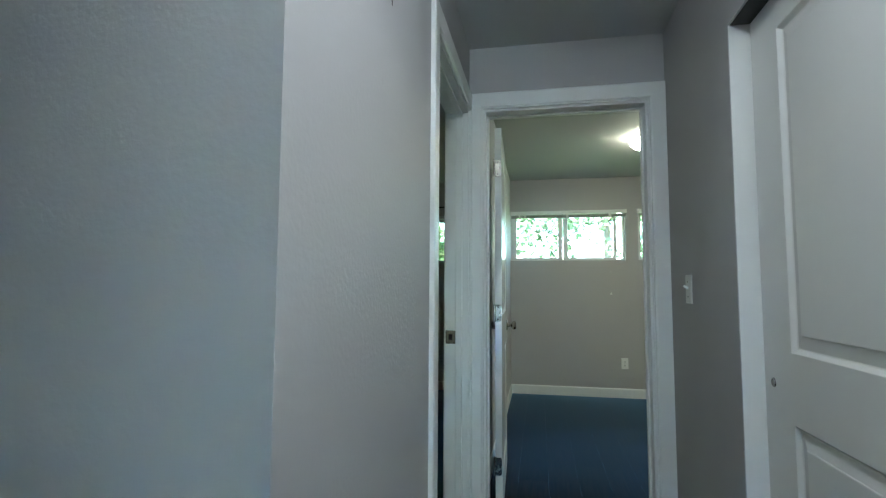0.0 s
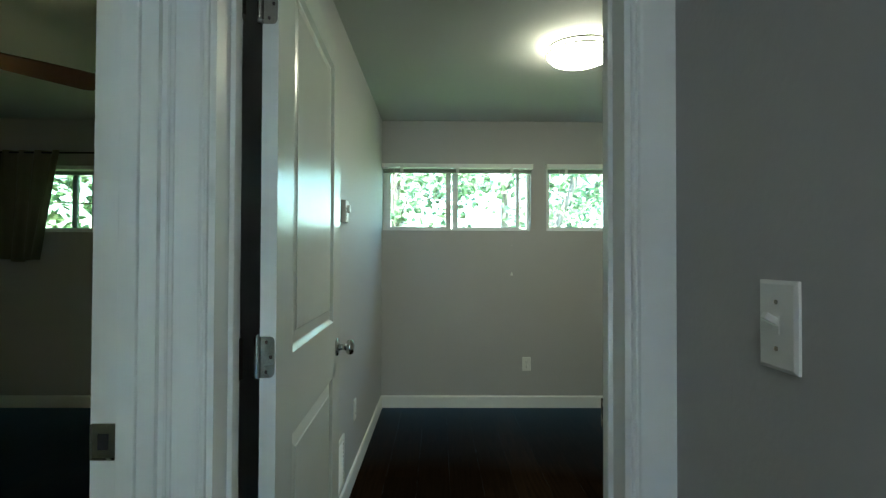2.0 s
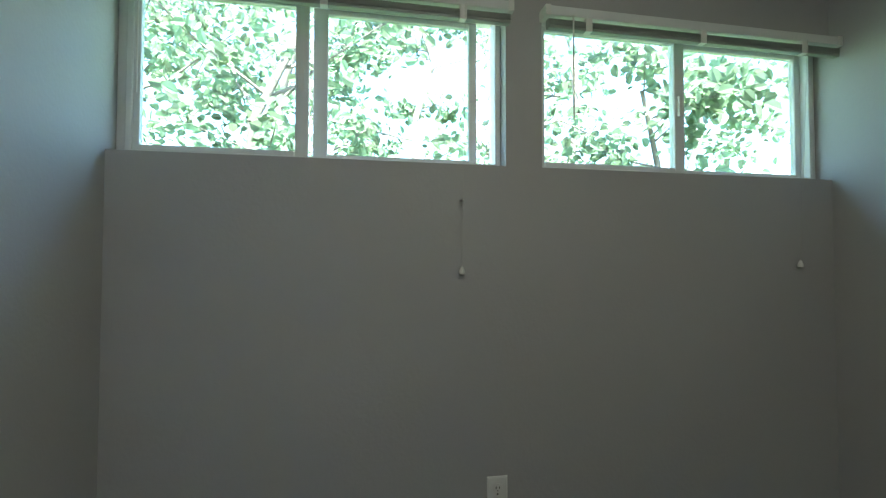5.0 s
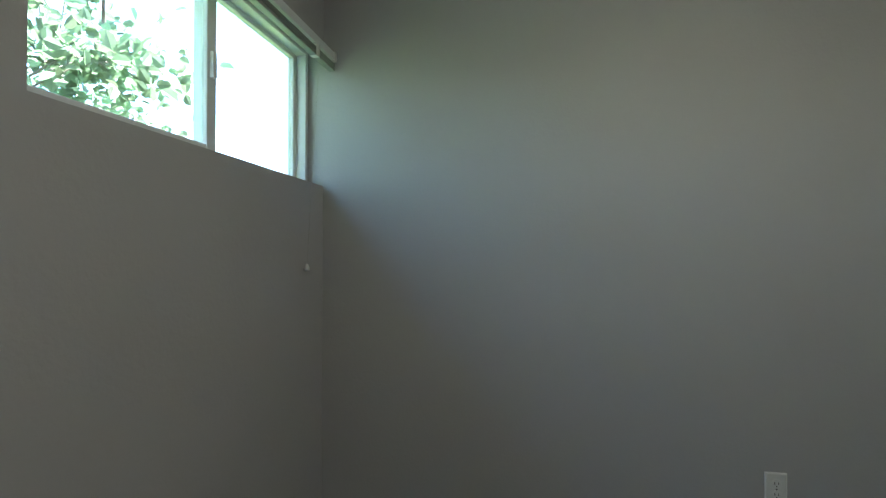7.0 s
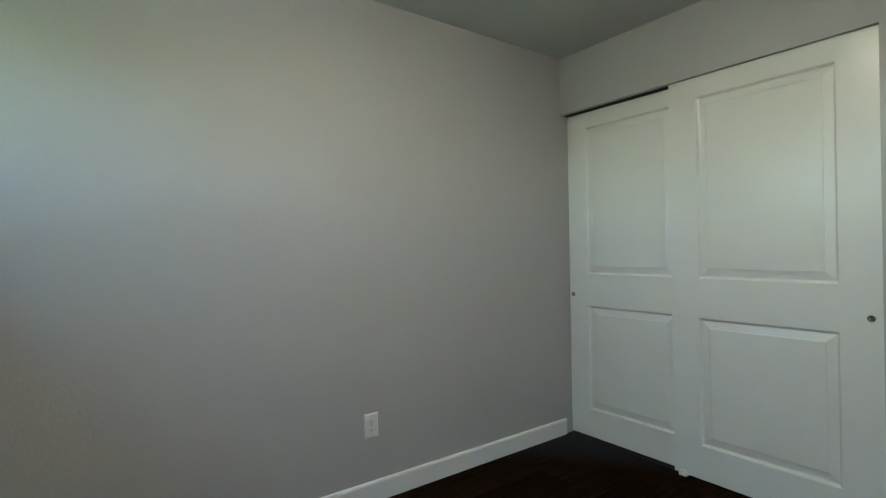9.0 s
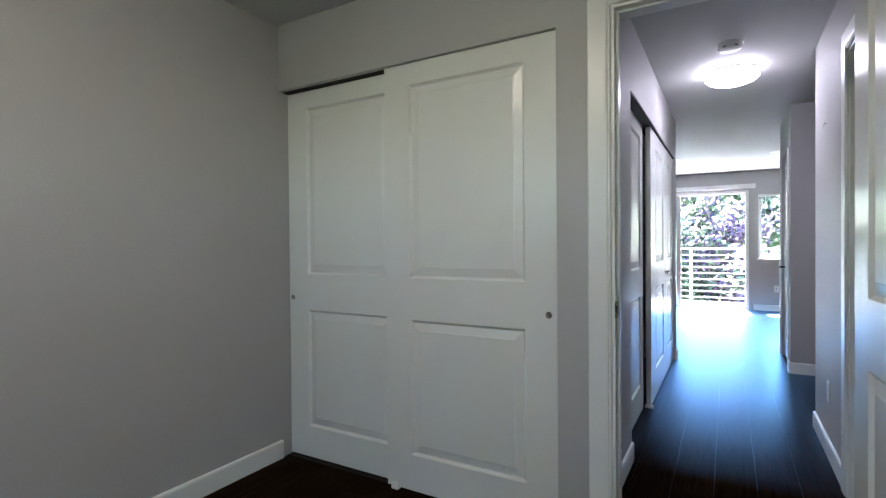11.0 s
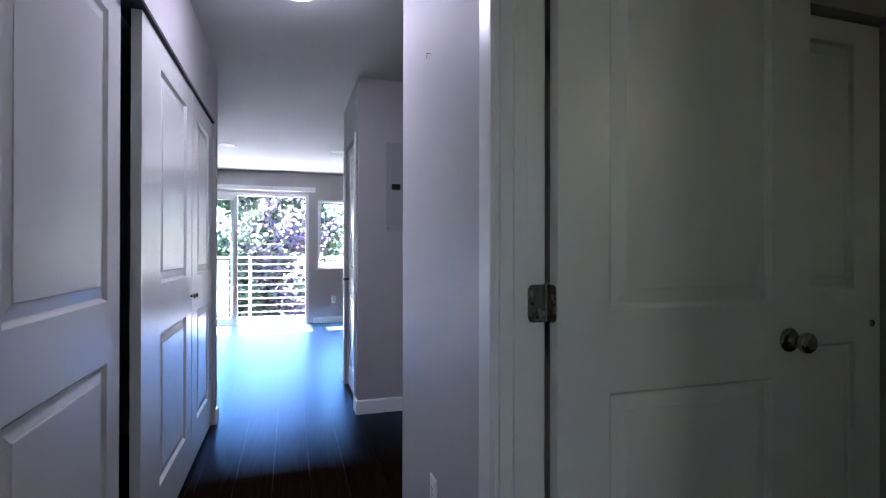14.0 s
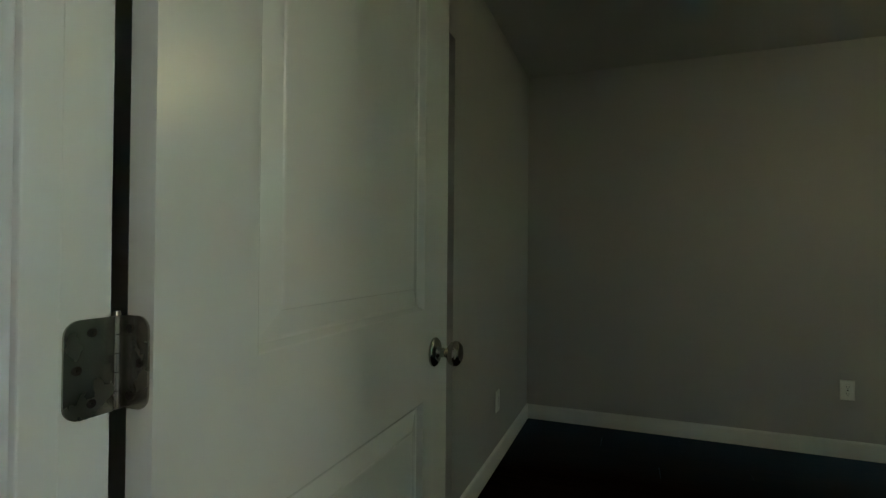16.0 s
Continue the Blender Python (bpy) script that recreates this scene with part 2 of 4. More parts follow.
def thing(name, m, label, category, group="", kind=""):
    ob = new(name)
    ob.empty_display_size = 0.1
    ob.matrix_world = m
    return tagged(ob, label, category, group, kind)


def structure(name, bm, material, label, category, smooth=False):
    return tagged(part(name, bm, material, None, label, smooth), label, category, "", "structure")


def B():
    return bmesh.new()


# ---- walls ----
def wall(name, along, a0, a1, t0, t1, openings=(), z0=0.0, z1=CEIL, label="light grey painted plaster wall", material=None):
    """A wall along x or y from a0 to a1, between the faces t0 and t1, with openings (a, b, low, high) cut through it."""
    us = sorted({a0, a1, *(u for o in openings for u in o[:2])})
    zs = sorted({z0, z1, *(z for o in openings for z in o[2:])})
    us = [u for u in us if a0 <= u <= a1]
    bm = B()

    def solid(i, k):
        if not (0 <= i < len(us) - 1 and 0 <= k < len(zs) - 1):
            return False
        u, z = (us[i] + us[i + 1]) / 2, (zs[k] + zs[k + 1]) / 2
        return not any(o[0] < u < o[1] and o[2] < z < o[3] for o in openings)

    def face(*pts):
        bm.faces.new([bm.verts.new((u, t, z) if along == "x" else (t, u, z)) for u, t, z in pts])

    for i in range(len(us) - 1):
        for k in range(len(zs) - 1):
            if not solid(i, k):
                continue
            u0, u1, a, b = us[i], us[i + 1], zs[k], zs[k + 1]
            face((u0, t0, a), (u1, t0, a), (u1, t0, b), (u0, t0, b))
            face((u0, t1, a), (u0, t1, b), (u1, t1, b), (u1, t1, a))
            if not solid(i - 1, k):
                face((u0, t0, a), (u0, t0, b), (u0, t1, b), (u0, t1, a))
            if not solid(i + 1, k):
                face((u1, t0, a), (u1, t1, a), (u1, t1, b), (u1, t0, b))
            if not solid(i, k - 1):
                face((u0, t0, a), (u0, t1, a), (u1, t1, a), (u1, t0, a))
            if not solid(i, k + 1):
                face((u0, t0, b), (u1, t0, b), (u1, t1, b), (u0, t1, b))
    bmesh.ops.remove_doubles(bm, verts=bm.verts, dist=0.0001)
    bmesh.ops.recalc_face_normals(bm, faces=bm.faces)
    return structure(name, bm, material or PAINT, label, "wall")


W1, W2 = (LX, 1.213, 1.49, 2.055), (1.347, RX, 1.49, 2.055)
WA1, WA2 = (-3.05, -1.80, 1.465, 2.03), (-1.665, -0.42, 1.465, 2.03)
D2 = (-0.008, 0.80, 0.0, 2.098)
DA = (-0.905, -0.087, 0.0, 2.085)
CL2 = (1.006, RX, 0.0, 2.058)
HC = (-3.47, -0.855, 0.0, 2.03)
CLA = (-1.797, -0.45, 0.0, 2.053)
DD = (-4.25, -3.55, 0.0, 2.05)
SL = (0.10, 2.30, 0.0, 2.08)
LW = (-1.30, -0.04, 0.89, 2.0)

wall("wall_north", "x", -3.49, 2.71, FAR, 3.35, (W1, W2, WA1, WA2))
wall("wall_partition", "y", BED, FAR, AX, LX)
wall("wall_bedroom_door", "x", AX, RX, DOORY, BED, (D2, CL2))
wall("wall_east", "y", -0.72, FAR, RX, 2.71)
wall("wall_hall_west", "y", HE, DOORY, AX, XL, (DA,))
wall("wall_hall_east", "y", -3.56, DOORY, XR, 0.99, (HC,))
wall("wall_closet_back", "x", 0.99, RX, -0.72, -0.62)
wall("wall_hall_closet_back", "y", -3.56, -0.72, 1.58, 1.68)
wall("wall_hall_closet_side", "x", 0.99, 1.58, -3.56, -3.47)
wall("wall_dark_room_south", "x", AW, AX, AS - 0.12, AS, (CLA,))
wall("wall_recess_north", "x", -3.49, AX, HE, HE + 0.12)
wall("wall_west", "y", HE, FAR, -3.49, AW)
wall("wall_recess_west", "y", -3.41, HE, -1.72, -1.60)
wall("wall_recess_south", "x", -1.72, AX, -3.53, -3.41)
wall("wall_pantry", "y", -4.40, -3.41, AX, -0.075, (DD,))
wall("wall_pantry_south", "x", -3.0, AX, -4.40, -4.28)
wall("wall_living_west", "y", SOUTH, -4.28, -3.12, -3.0)
wall("wall_living_east", "y", SOUTH, -3.44, 4.0, 4.12)
wall("wall_living_north", "x", 1.58, 4.12, -3.56, -3.44)
wall("wall_south", "x", -3.12, 4.12, SOUTH - 0.15, SOUTH, (SL, LW))
bm = B()
box(bm, -3.49, 4.12, SOUTH - 0.15, 3.35, CEIL, CEIL + 0.2)
structure("ceiling", bm, CEILP, "pale grey painted flat ceiling", "ceiling")
bm = B()
box(bm, -3.49, 4.12, SOUTH - 0.15, 3.35, -0.3, -0.012)
floor = structure("floor", bm, SUBFLOOR, "dark brown laminate plank floor", "floor")


# ---- baseboards ----
def baseboard(runs):
    """Runs (x0, y0, x1, y1, nx, ny): along a wall's face, standing out in the direction n."""
    prof = ((0, 0), (0.013, 0), (0.013, 0.088), (0.009, 0.097), (0, 0.10))
    for x0, y0, x1, y1, nx, ny in runs:
        bm = B()
        ends = [[bm.verts.new((x + nx * d, y + ny * d, z)) for d, z in prof] for x, y in ((x0, y0), (x1, y1))]
        k = len(prof)
        for i in range(k):
            bm.faces.new((ends[0][i], ends[0][(i + 1) % k], ends[1][(i + 1) % k], ends[1][i]))
        bm.faces.new(ends[0])
        bm.faces.new(ends[1])
        bmesh.ops.recalc_face_normals(bm, faces=bm.faces)
        structure("baseboard", bm, TRIM, "white painted baseboard along the wall", "baseboard")


baseboard((
    (LX, FAR, RX, FAR, 0, -1), (LX, 0.21, LX, FAR - 0.013, 1, 0), (RX, BED, RX, FAR - 0.013, -1, 0),
    (0.881, BED, 1.004, BED, 0, 1),
    (XL, HE, XL, -1.010, 1, 0), (-1.6, HE, XL + 0.013, HE, 0, -1), (XR, -0.85, XR, -0.076, -1, 0),
    (XR, -3.573, XR, -3.475, -1, 0), (XR, -3.56, 1.58, -3.56, 0, -1),
    (-1.6, -3.41, -0.075, -3.41, 0, 1), (-0.075, -3.53, -0.075, -3.397, 1, 0), (-0.075, -4.413, -0.075, -4.27, 1, 0),
    (AW, FAR, AX, FAR, 0, -1), (AW, AS, AW, FAR - 0.013, 1, 0), (AW + 0.013, AS, -1.75, AS, 0, 1),
    (AX, 0.01, AX, FAR - 0.013, -1, 0),
    (-3.0, SOUTH, 0.03, SOUTH, 0, 1), (2.37, SOUTH, 4.0, SOUTH, 0, 1), (4.0, SOUTH + 0.013, 4.0, -3.573, -1, 0),
))


# ---- door frames ----
CASING = ((0.0, 0.0), (0.0, 0.010), (0.004, 0.013), (0.009, 0.0115), (0.013, 0.0155), (0.018, 0.0165), (0.080, 0.018), (0.085, 0.014), (0.085, 0.0))


def casing(m, x0, x1, h, parent, wide=1.0):
    """Moulded casing round an opening in the local plane y = 0, standing out towards -y."""
    bm = B()
    cols = []
    for u, v in CASING:
        u = u * wide
        cols.append([bm.verts.new(m @ Vector(p)) for p in ((x0 - u, -v, 0), (x0 - u, -v, h + u), (x1 + u, -v, h + u), (x1 + u, -v, 0))])
    k = len(cols)
    for i in range(k):
        a, b = cols[i], cols[(i + 1) % k]
        for j in range(3):
            bm.faces.new((a[j], a[j + 1], b[j + 1], b[j]))
    bm.faces.new([c[0] for c in cols])
    bm.faces.new([c[3] for c in cols])
    bmesh.ops.recalc_face_normals(bm, faces=bm.faces)
    return part("casing", bm, TRIM, parent)


def door_frame(name, m, w, h, depth, label, sides=(True, True), stop=0.045):
    """Lining, stop strips and casings of an opening w wide and h high; local x across, y through the wall from 0 to depth."""
    ob = thing(name, Matrix(), label, "door frame", "", "structure")
    t = 0.018
    for x0, x1, z0, z1 in ((0.0, t, 0, h - t), (w - t, w, 0, h - t), (0.0, w, h - t, h)):
        bm = B()
        box(bm, x0, x1, -0.001, depth + 0.001, z0, z1)
        bmesh.ops.transform(bm, matrix=m, verts=bm.verts)
        part("jamb", bm, TRIM, ob)
    for x0, x1, z0, z1 in ((t, t + 0.011, 0, h - t), (w - t - 0.011, w - t, 0, h - t), (t + 0.011, w - t - 0.011, h - t - 0.011, h - t)):
        bm = B()
        box(bm, x0, x1, stop - 0.016, stop + 0.016, z0, z1, 0.002)
        bmesh.ops.transform(bm, matrix=m, verts=bm.verts)
        part("stop_strip", bm, TRIM, ob)
    if sides[0]:
        casing(m, 0.006, w - 0.006, h - 0.006, ob)
    if sides[1]:
        casing(m @ pose(w, depth, 0, 0, 0, 180), 0.006, w - 0.006, h - 0.006, ob)
    return ob


# ---- panel doors ----
def panel_leaf(w, h, t, panels, sides=(1, 1)):
    """A moulded door leaf: local x 0..w, y 0..t, z 0..h; panels (x0, x1, z0, z1) are sunk on the chosen faces."""
    bm = B()
    xs = sorted({0, w, *(v for p in panels for v in p[:2])})
    zs = sorted({0, h, *(v for p in panels for v in p[2:])})
    for y, s, on in ((0.0, 1, sides[0]), (t, -1, sides[1])):
        for i in range(len(xs) - 1):
            for k in range(len(zs) - 1):
                a, b, c, d = xs[i], xs[i + 1], zs[k], zs[k + 1]
                hole = on and any(abs(p[0] - a) < 1e-6 and abs(p[2] - c) < 1e-6 for p in panels)
                if not hole:
                    bm.faces.new([bm.verts.new((x, y, z)) for x, z in ((a, c), (b, c), (b, d), (a, d))])
                    continue
                rings = []
                for inset, deep in ((0, 0), (0.002, 0.0012), (0.010, 0.012), (0.014, 0.0135), (0.048, 0.0055), (0.050, 0.0035), (0.053, 0.003)):
                    rings.append([bm.verts.new((x, y + s * deep, z)) for x, z in ((a + inset, c + inset), (b - inset, c + inset), (b - inset, d - inset), (a + inset, d - inset))])
                for r0, r1 in zip(rings[:-1], rings[1:]):
                    for j in range(4):
                        q = (j + 1) % 4
                        bm.faces.new((r0[j], r0[q], r1[q], r1[j]))
                bm.faces.new(rings[-1])
    for p, q in (((0, 0), (w, 0)), ((w, 0), (w, h)), ((w, h), (0, h)), ((0, h), (0, 0))):
        bm.faces.new([bm.verts.new(v) for v in ((p[0], 0, p[1]), (q[0], 0, q[1]), (q[0], t, q[1]), (p[0], t, p[1]))])
    bmesh.ops.remove_doubles(bm, verts=bm.verts, dist=0.0001)
    bmesh.ops.recalc_face_normals(bm, faces=bm.faces)
    return bm


def two_panels(w, left=0.14, right=0.14):
    return ((left, w - right, 0.170, 0.822), (left, w - right, 1.020, 1.945))


def knob(m, parent):
    """Rose, neck and knob along local +z, from the door's face."""
    ob = part("door_knob", lathe(B(), ((0.0, 0.0), (0.033, 0.0), (0.033, 0.004), (0.029, 0.008), (0.016, 0.010), (0.0, 0.0105)), m), NICKEL, parent, "satin nickel door knob", True)
    part("knob_neck", lathe(B(), ((0.015, 0.009), (0.0115, 0.014), (0.0105, 0.026), (0.013, 0.033), (0.018, 0.036)), m), NICKEL, ob, "", True)
    part("knob_ball", lathe(B(), ((0.010, 0.034), (0.019, 0.036), (0.026, 0.042), (0.0285, 0.050), (0.027, 0.058), (0.021, 0.064), (0.016, 0.0655), (0.0, 0.066)), m), NICKEL, ob, "", True)
    return ob


def hinge_plate(m, parent):
    """A rounded plate in the local xz plane, from x = 0 outward, with three screws on its -y face."""
    bm = B()
    n = 5
    pts = [(0, -0.0445)]
    for cx, cz, a0 in ((0.030, -0.0305, -90), (0.030, 0.0305, 0)):
        for i in range(n + 1):
            a = radians(a0 + 90 * i / n)
            pts.append((cx + 0.014 * math.cos(a), cz + 0.014 * math.sin(a)))
    pts.append((0, 0.0445))
    front = [bm.verts.new((x, -0.0022, z)) for x, z in pts]
    rear = [bm.verts.new((x, 0, z)) for x, z in pts]
    bm.faces.new(front)
    bm.faces.new(rear)
    for i in range(len(pts)):
        j = (i + 1) % len(pts)
        bm.faces.new((front[i], front[j], rear[j], rear[i]))
    bmesh.ops.recalc_face_normals(bm, faces=bm.faces)
    bmesh.ops.transform(bm, matrix=m, verts=bm.verts)
    plate = part("hinge_plate", bm, STEEL, parent)
    for x, z in ((0.020, 0.032), (0.033, 0.0), (0.020, -0.032)):
        bm = lathe(B(), ((0.0, 0.0), (0.0042, 0.0), (0.0042, 0.0008), (0.0015, 0.0005), (0.0, -0.0006)), m @ pose(x, -0.0022, z, 90), 12)
        part("screw", bm, BRONZE, plate)
    return plate


def hinge_pin(x, y, z, parent):
    bm = B()
    for i in range(5):
        a = z - 0.0445 + i * 0.0178
        tube(bm, (x, y, a + 0.0004), (x, y, a + 0.0174), 0.0065, seg=14)
    tube(bm, (x, y, z + 0.0445), (x, y, z + 0.049), 0.0045, 0.0035, seg=14)
    return part("hinge_pin", bm, STEEL, parent, "", True)


def finger_pull(m, parent):
    ob = part("finger_pull", lathe(B(), ((0.0095, 0.0004), (0.0105, 0.0016), (0.0125, 0.0018), (0.0138, 0.0002), (0.0138, -0.001)), m, 24), NICKEL, parent, "round nickel finger pull with a dark cup", True)
    part("cup", lathe(B(), ((0.0, 0.0006), (0.006, 0.0007), (0.0096, 0.0010)), m, 24), STEEL, ob, "dark recessed cup", True)
    return ob


HINGES = (0.27, 1.05, 1.822)

# ---- the empty bedroom's door, open against the side wall ----
door_frame("door_frame_1", pose(D2[0], DOORY, 0), 0.808, 2.098, BED - DOORY, "white moulded door frame of the empty bedroom", stop=0.076)
bm = B()
box(bm, 0.7785, 0.7815, 0.036, 0.0655, 0.910, 0.970, 0.004)
strike = part("strike_plate", bm, STEEL, bpy.data.objects["door_frame_1"], "satin steel strike plate")
bm = B()
box(bm, 0.7775, 0.7786, 0.046, 0.060, 0.926, 0.954)
part("latch_hole", bm, SLOT, strike)

LW2, LT = 0.845, 0.035
door1 = thing("door_1", pose(0.078, 0.090, 0.012, 0, 0, 92.0), "white two-panel bedroom door standing open against the wall", "door", "", "structure")
leaf = part("leaf", panel_leaf(LW2, 2.03, LT, two_panels(LW2)), DOORP, door1)
knob(pose(LW2 - 0.070, 0, 0.918, 90), door1)
knob(pose(LW2 - 0.070, LT, 0.918, -90), door1)
bm = B()
box(bm, LW2 - 0.001, LW2 + 0.0015, 0.006, 0.029, 0.890, 0.946)
part("latch_plate", bm, STEEL, door1)
for z in HINGES:
    hinge_pin(-0.004, LT + 0.004, z - 0.012, door1)
    hinge_plate(pose(-0.0005, LT, z - 0.012, 0, 0, -90) @ Matrix.Diagonal((0.74, 1, 1, 1)), door1)
for z in HINGES:
    hinge_plate(pose(0.0105, 0.080, z, 0, 0, -90), bpy.data.objects["door_frame_1"])

# ---- the dark bedroom's door, open into that room ----
door_frame("door_frame_2", pose(XL, DA[0], 0, 0, 0, 90), DA[1] - DA[0], 2.085, XL - AX, "white moulded door frame of the dark bedroom", stop=0.045)
frame2 = bpy.data.objects["door_frame_2"]
bm = B()
box(bm, -0.184, -0.136, -0.1075, -0.1045, 0.908, 0.972, 0.004)
strike = part("strike_plate", bm, STEEL, frame2, "satin steel strike plate")
bm = B()
box(bm, -0.170, -0.152, -0.1086, -0.1074, 0.926, 0.954)
part("latch_hole", bm, SLOT, strike)
LWA = 0.795
door2 = thing("door_2", pose(-0.200, -0.850, 0.012, 0, 0, 180), "white two-panel bedroom door standing open into the dark room", "door", "", "structure")
part("leaf", panel_leaf(LWA, 2.03, LT, two_panels(LWA)), DOORP, door2)
knob(pose(LWA - 0.082, 0, 0.920, 90), door2)
knob(pose(LWA - 0.082, LT, 0.920, -90), door2)
for z in HINGES:
    hinge_pin(-0.0075, 0.040, z - 0.012, door2)
    hinge_plate(pose(-0.0005, 0.048, z - 0.012, 0, 0, -90), door2)
    hinge_plate(pose(-0.186, DA[0] + 0.0185, z, 0, 0, 180) @ Matrix.Diagonal((-1, 1, 1, 1)), frame2)


# ---- sliding closet doors ----
def sliding_door(name, m, w, h, label, pulls, panels=None, low=0.018):
    ob = thing(name, m, label, "closet door", "", "structure")
    part("leaf", panel_leaf(w, h, 0.034, panels or two_panels(w)), DOORP, ob)
    for x, z in pulls:
        finger_pull(pose(x, -0.0005, z, 90), ob)
    return ob


def rot180(x, y, z=0.011):
    return pose(x, y, z, 0, 0, 180)


# bedroom closet: the front leaf hangs nearest the door, the rear one against the side wall
sliding_door("door_3", rot180(1.872, 0.040), 0.862, 2.046, "white two-panel sliding closet door, front leaf", ((0.824, 0.888),))
sliding_door("door_4", rot180(2.586, -0.003), 0.850, 2.039, "white two-panel sliding closet door, rear leaf", ((0.026, 0.888),))
bm = B()
box(bm, 1.006, RX, -0.045, 0.028, 2.054, 2.0579)
structure("closet_track", bm, SLOT, "dark metal track under the closet header", "track")
bm = B()
box(bm, 1.805, 1.845, -0.010, 0.052, -0.004, 0.016, 0.003)
box(bm, 1.810, 1.840, 0.040, 0.050, 0.010, 0.030, 0.002)
tagged(part("floor_guide", bm, PLASTIC), "small pale plastic sliding door floor guide", "door guide")

# hall closet, facing west: a sunk leaf beside two leaves that meet at small knobs


def hall_leaf(name, x, y0, y1, label, pulls=(), panels=None):
    return sliding_door(name, pose(x, y0, 0.018, 0, 0, -90), y0 - y1, 2.005, label, pulls, panels)


hall_leaf("door_5", 0.935, -0.862, -1.735, "white two-panel closet door sunk in its opening", ((0.056, 0.898),), ((0.165, 0.76, 0.18, 0.805), (0.165, 0.76, 0.995, 1.905)))
ha = hall_leaf("door_6", 0.892, -1.815, -2.755, "white two-panel folding closet door with a small knob", (), ((0.27, 0.80, 0.20, 0.822), (0.27, 0.80, 1.02, 1.89)))
hb = hall_leaf("door_7", 0.892, -2.760, -3.462, "narrow white two-panel folding closet door with a small knob", (), ((0.16, 0.55, 0.20, 0.822), (0.16, 0.55, 1.02, 1.89)))
for ob, x in ((ha, 0.910), (hb, 0.034)):
    part("small_knob", lathe(B(), ((0.0, 0.0), (0.008, 0.0), (0.006, 0.010), (0.012, 0.018), (0.011, 0.024), (0.0, 0.026)), pose(x, 0, 0.915, 90), 16), NICKEL, ob, "small round nickel knob", True)
bm = B()
box(bm, XR + 0.008, 0.975, -3.469, -0.858, 2.026, 2.0299)
structure("hall_closet_track", bm, SLOT, "dark metal track under the hall closet header", "track")
bm = B()
box(bm, 0.878, 0.935, -1.835, -1.795, -0.004, 0.018, 0.003)
tagged(part("floor_guide", bm, PLASTIC), "small pale plastic sliding door floor guide", "door guide")
bm = B()
box(bm, 0.874, 0.988, -0.8552, -0.8535, 0, 2.029)
structure("trim", bm, TRIM, "white painted return of the hall closet opening", "trim")

# dark bedroom's closet leaf and the pantry door
sliding_door("door_8", rot180(-0.90, AS - 0.045), 0.889, 2.03, "white two-panel sliding closet door in the dark room", ((0.846, 0.888),))
sliding_door("door_9", rot180(-0.46, AS - 0.085), 0.80, 2.03, "white two-panel rear closet door in the dark room", ())
pd = thing("door_10", pose(-0.098, DD[0] + 0.004, 0.012, 0, 0, 90), "white two-panel pantry door, closed", "door", "", "structure")
part("leaf", panel_leaf(0.692, 2.03, 0.035, two_panels(0.692, 0.12, 0.12)), DOORP, pd)
bm = B()
tube(bm, (0.06, 0, 0.915), (0.06, -0.045, 0.915), 0.010, seg=14)
tube(bm, (0.05, -0.045, 0.915), (0.155, -0.045, 0.915), 0.008, seg=14)
part("lever_handle", bm, BRONZE, pd, "dark lever handle", True)
bm = B()
for y0, y1 in ((DD[0] - 0.06, DD[0]), (DD[1], DD[1] + 0.018)):
    box(bm, -0.0749, -0.062, y0, y1, 0, 2.055)
structure("trim", bm, TRIM, "white painted trim beside the pantry door", "trim")


# ---- windows ----
def sash(x0, x1, z0, z1, y, parent, glass, left=0.024, right=0.036):
    """A framed pane; left, right: the widths of its stiles."""
    bm = B()
    for a, b, c, d in ((x0, x0 + left, z0, z1), (x1 - right, x1, z0, z1), (x0 + left, x1 - right, z0, z0 + 0.022), (x0 + left, x1 - right, z1 - 0.022, z1)):
        box(bm, a, b, y, y + 0.028, c, d, 0.003)
    ob = part("sash", bm, VINYL, parent)
    bm = B()
    box(bm, x0 + left - 0.006, x1 - right + 0.006, y + 0.011, y + 0.016, z0 + 0.018, z1 - 0.018)
    pane = part("pane", bm, glass, ob)
    pane.visible_shadow = glass is not GLASS
    return ob


def slider_window(name, x0, x1, z0, z1, y, label, meet, slid=0.0, glass=GLASS, gap=0.0):
    """A white two-sash sliding window; meet: where the sashes overlap, gap: how far the rear one is drawn aside there, slid: at its other end; y: the frame's room side."""
    ob = thing(name, Matrix(), label, "window", "", "structure")
    bm = B()
    for a, b, c, d in ((x0, x0 + 0.020, z0, z1), (x1 - 0.020, x1, z0, z1), (x0 + 0.020, x1 - 0.020, z0, z0 + 0.018), (x0 + 0.020, x1 - 0.020, z1 - 0.018, z1)):
        box(bm, a, b, y, y + 0.075, c, d, 0.003)
    part("window_frame", bm, VINYL, ob)
    sash(x0 + 0.016, meet + 0.03, z0 + 0.014, z1 - 0.014, y + 0.008, ob, glass, 0.024, 0.044)
    sash(meet - 0.03 + gap, x1 - 0.016 - slid, z0 + 0.014, z1 - 0.014, y + 0.042, ob, glass, 0.050, 0.030)
    bm = B()
    box(bm, meet - 0.003, meet + 0.014, y - 0.006, y + 0.009, (z0 + z1) / 2 - 0.045, (z0 + z1) / 2 + 0.035, 0.003)
    part("latch", bm, PLASTIC, ob, "small white sash latch")
    return ob


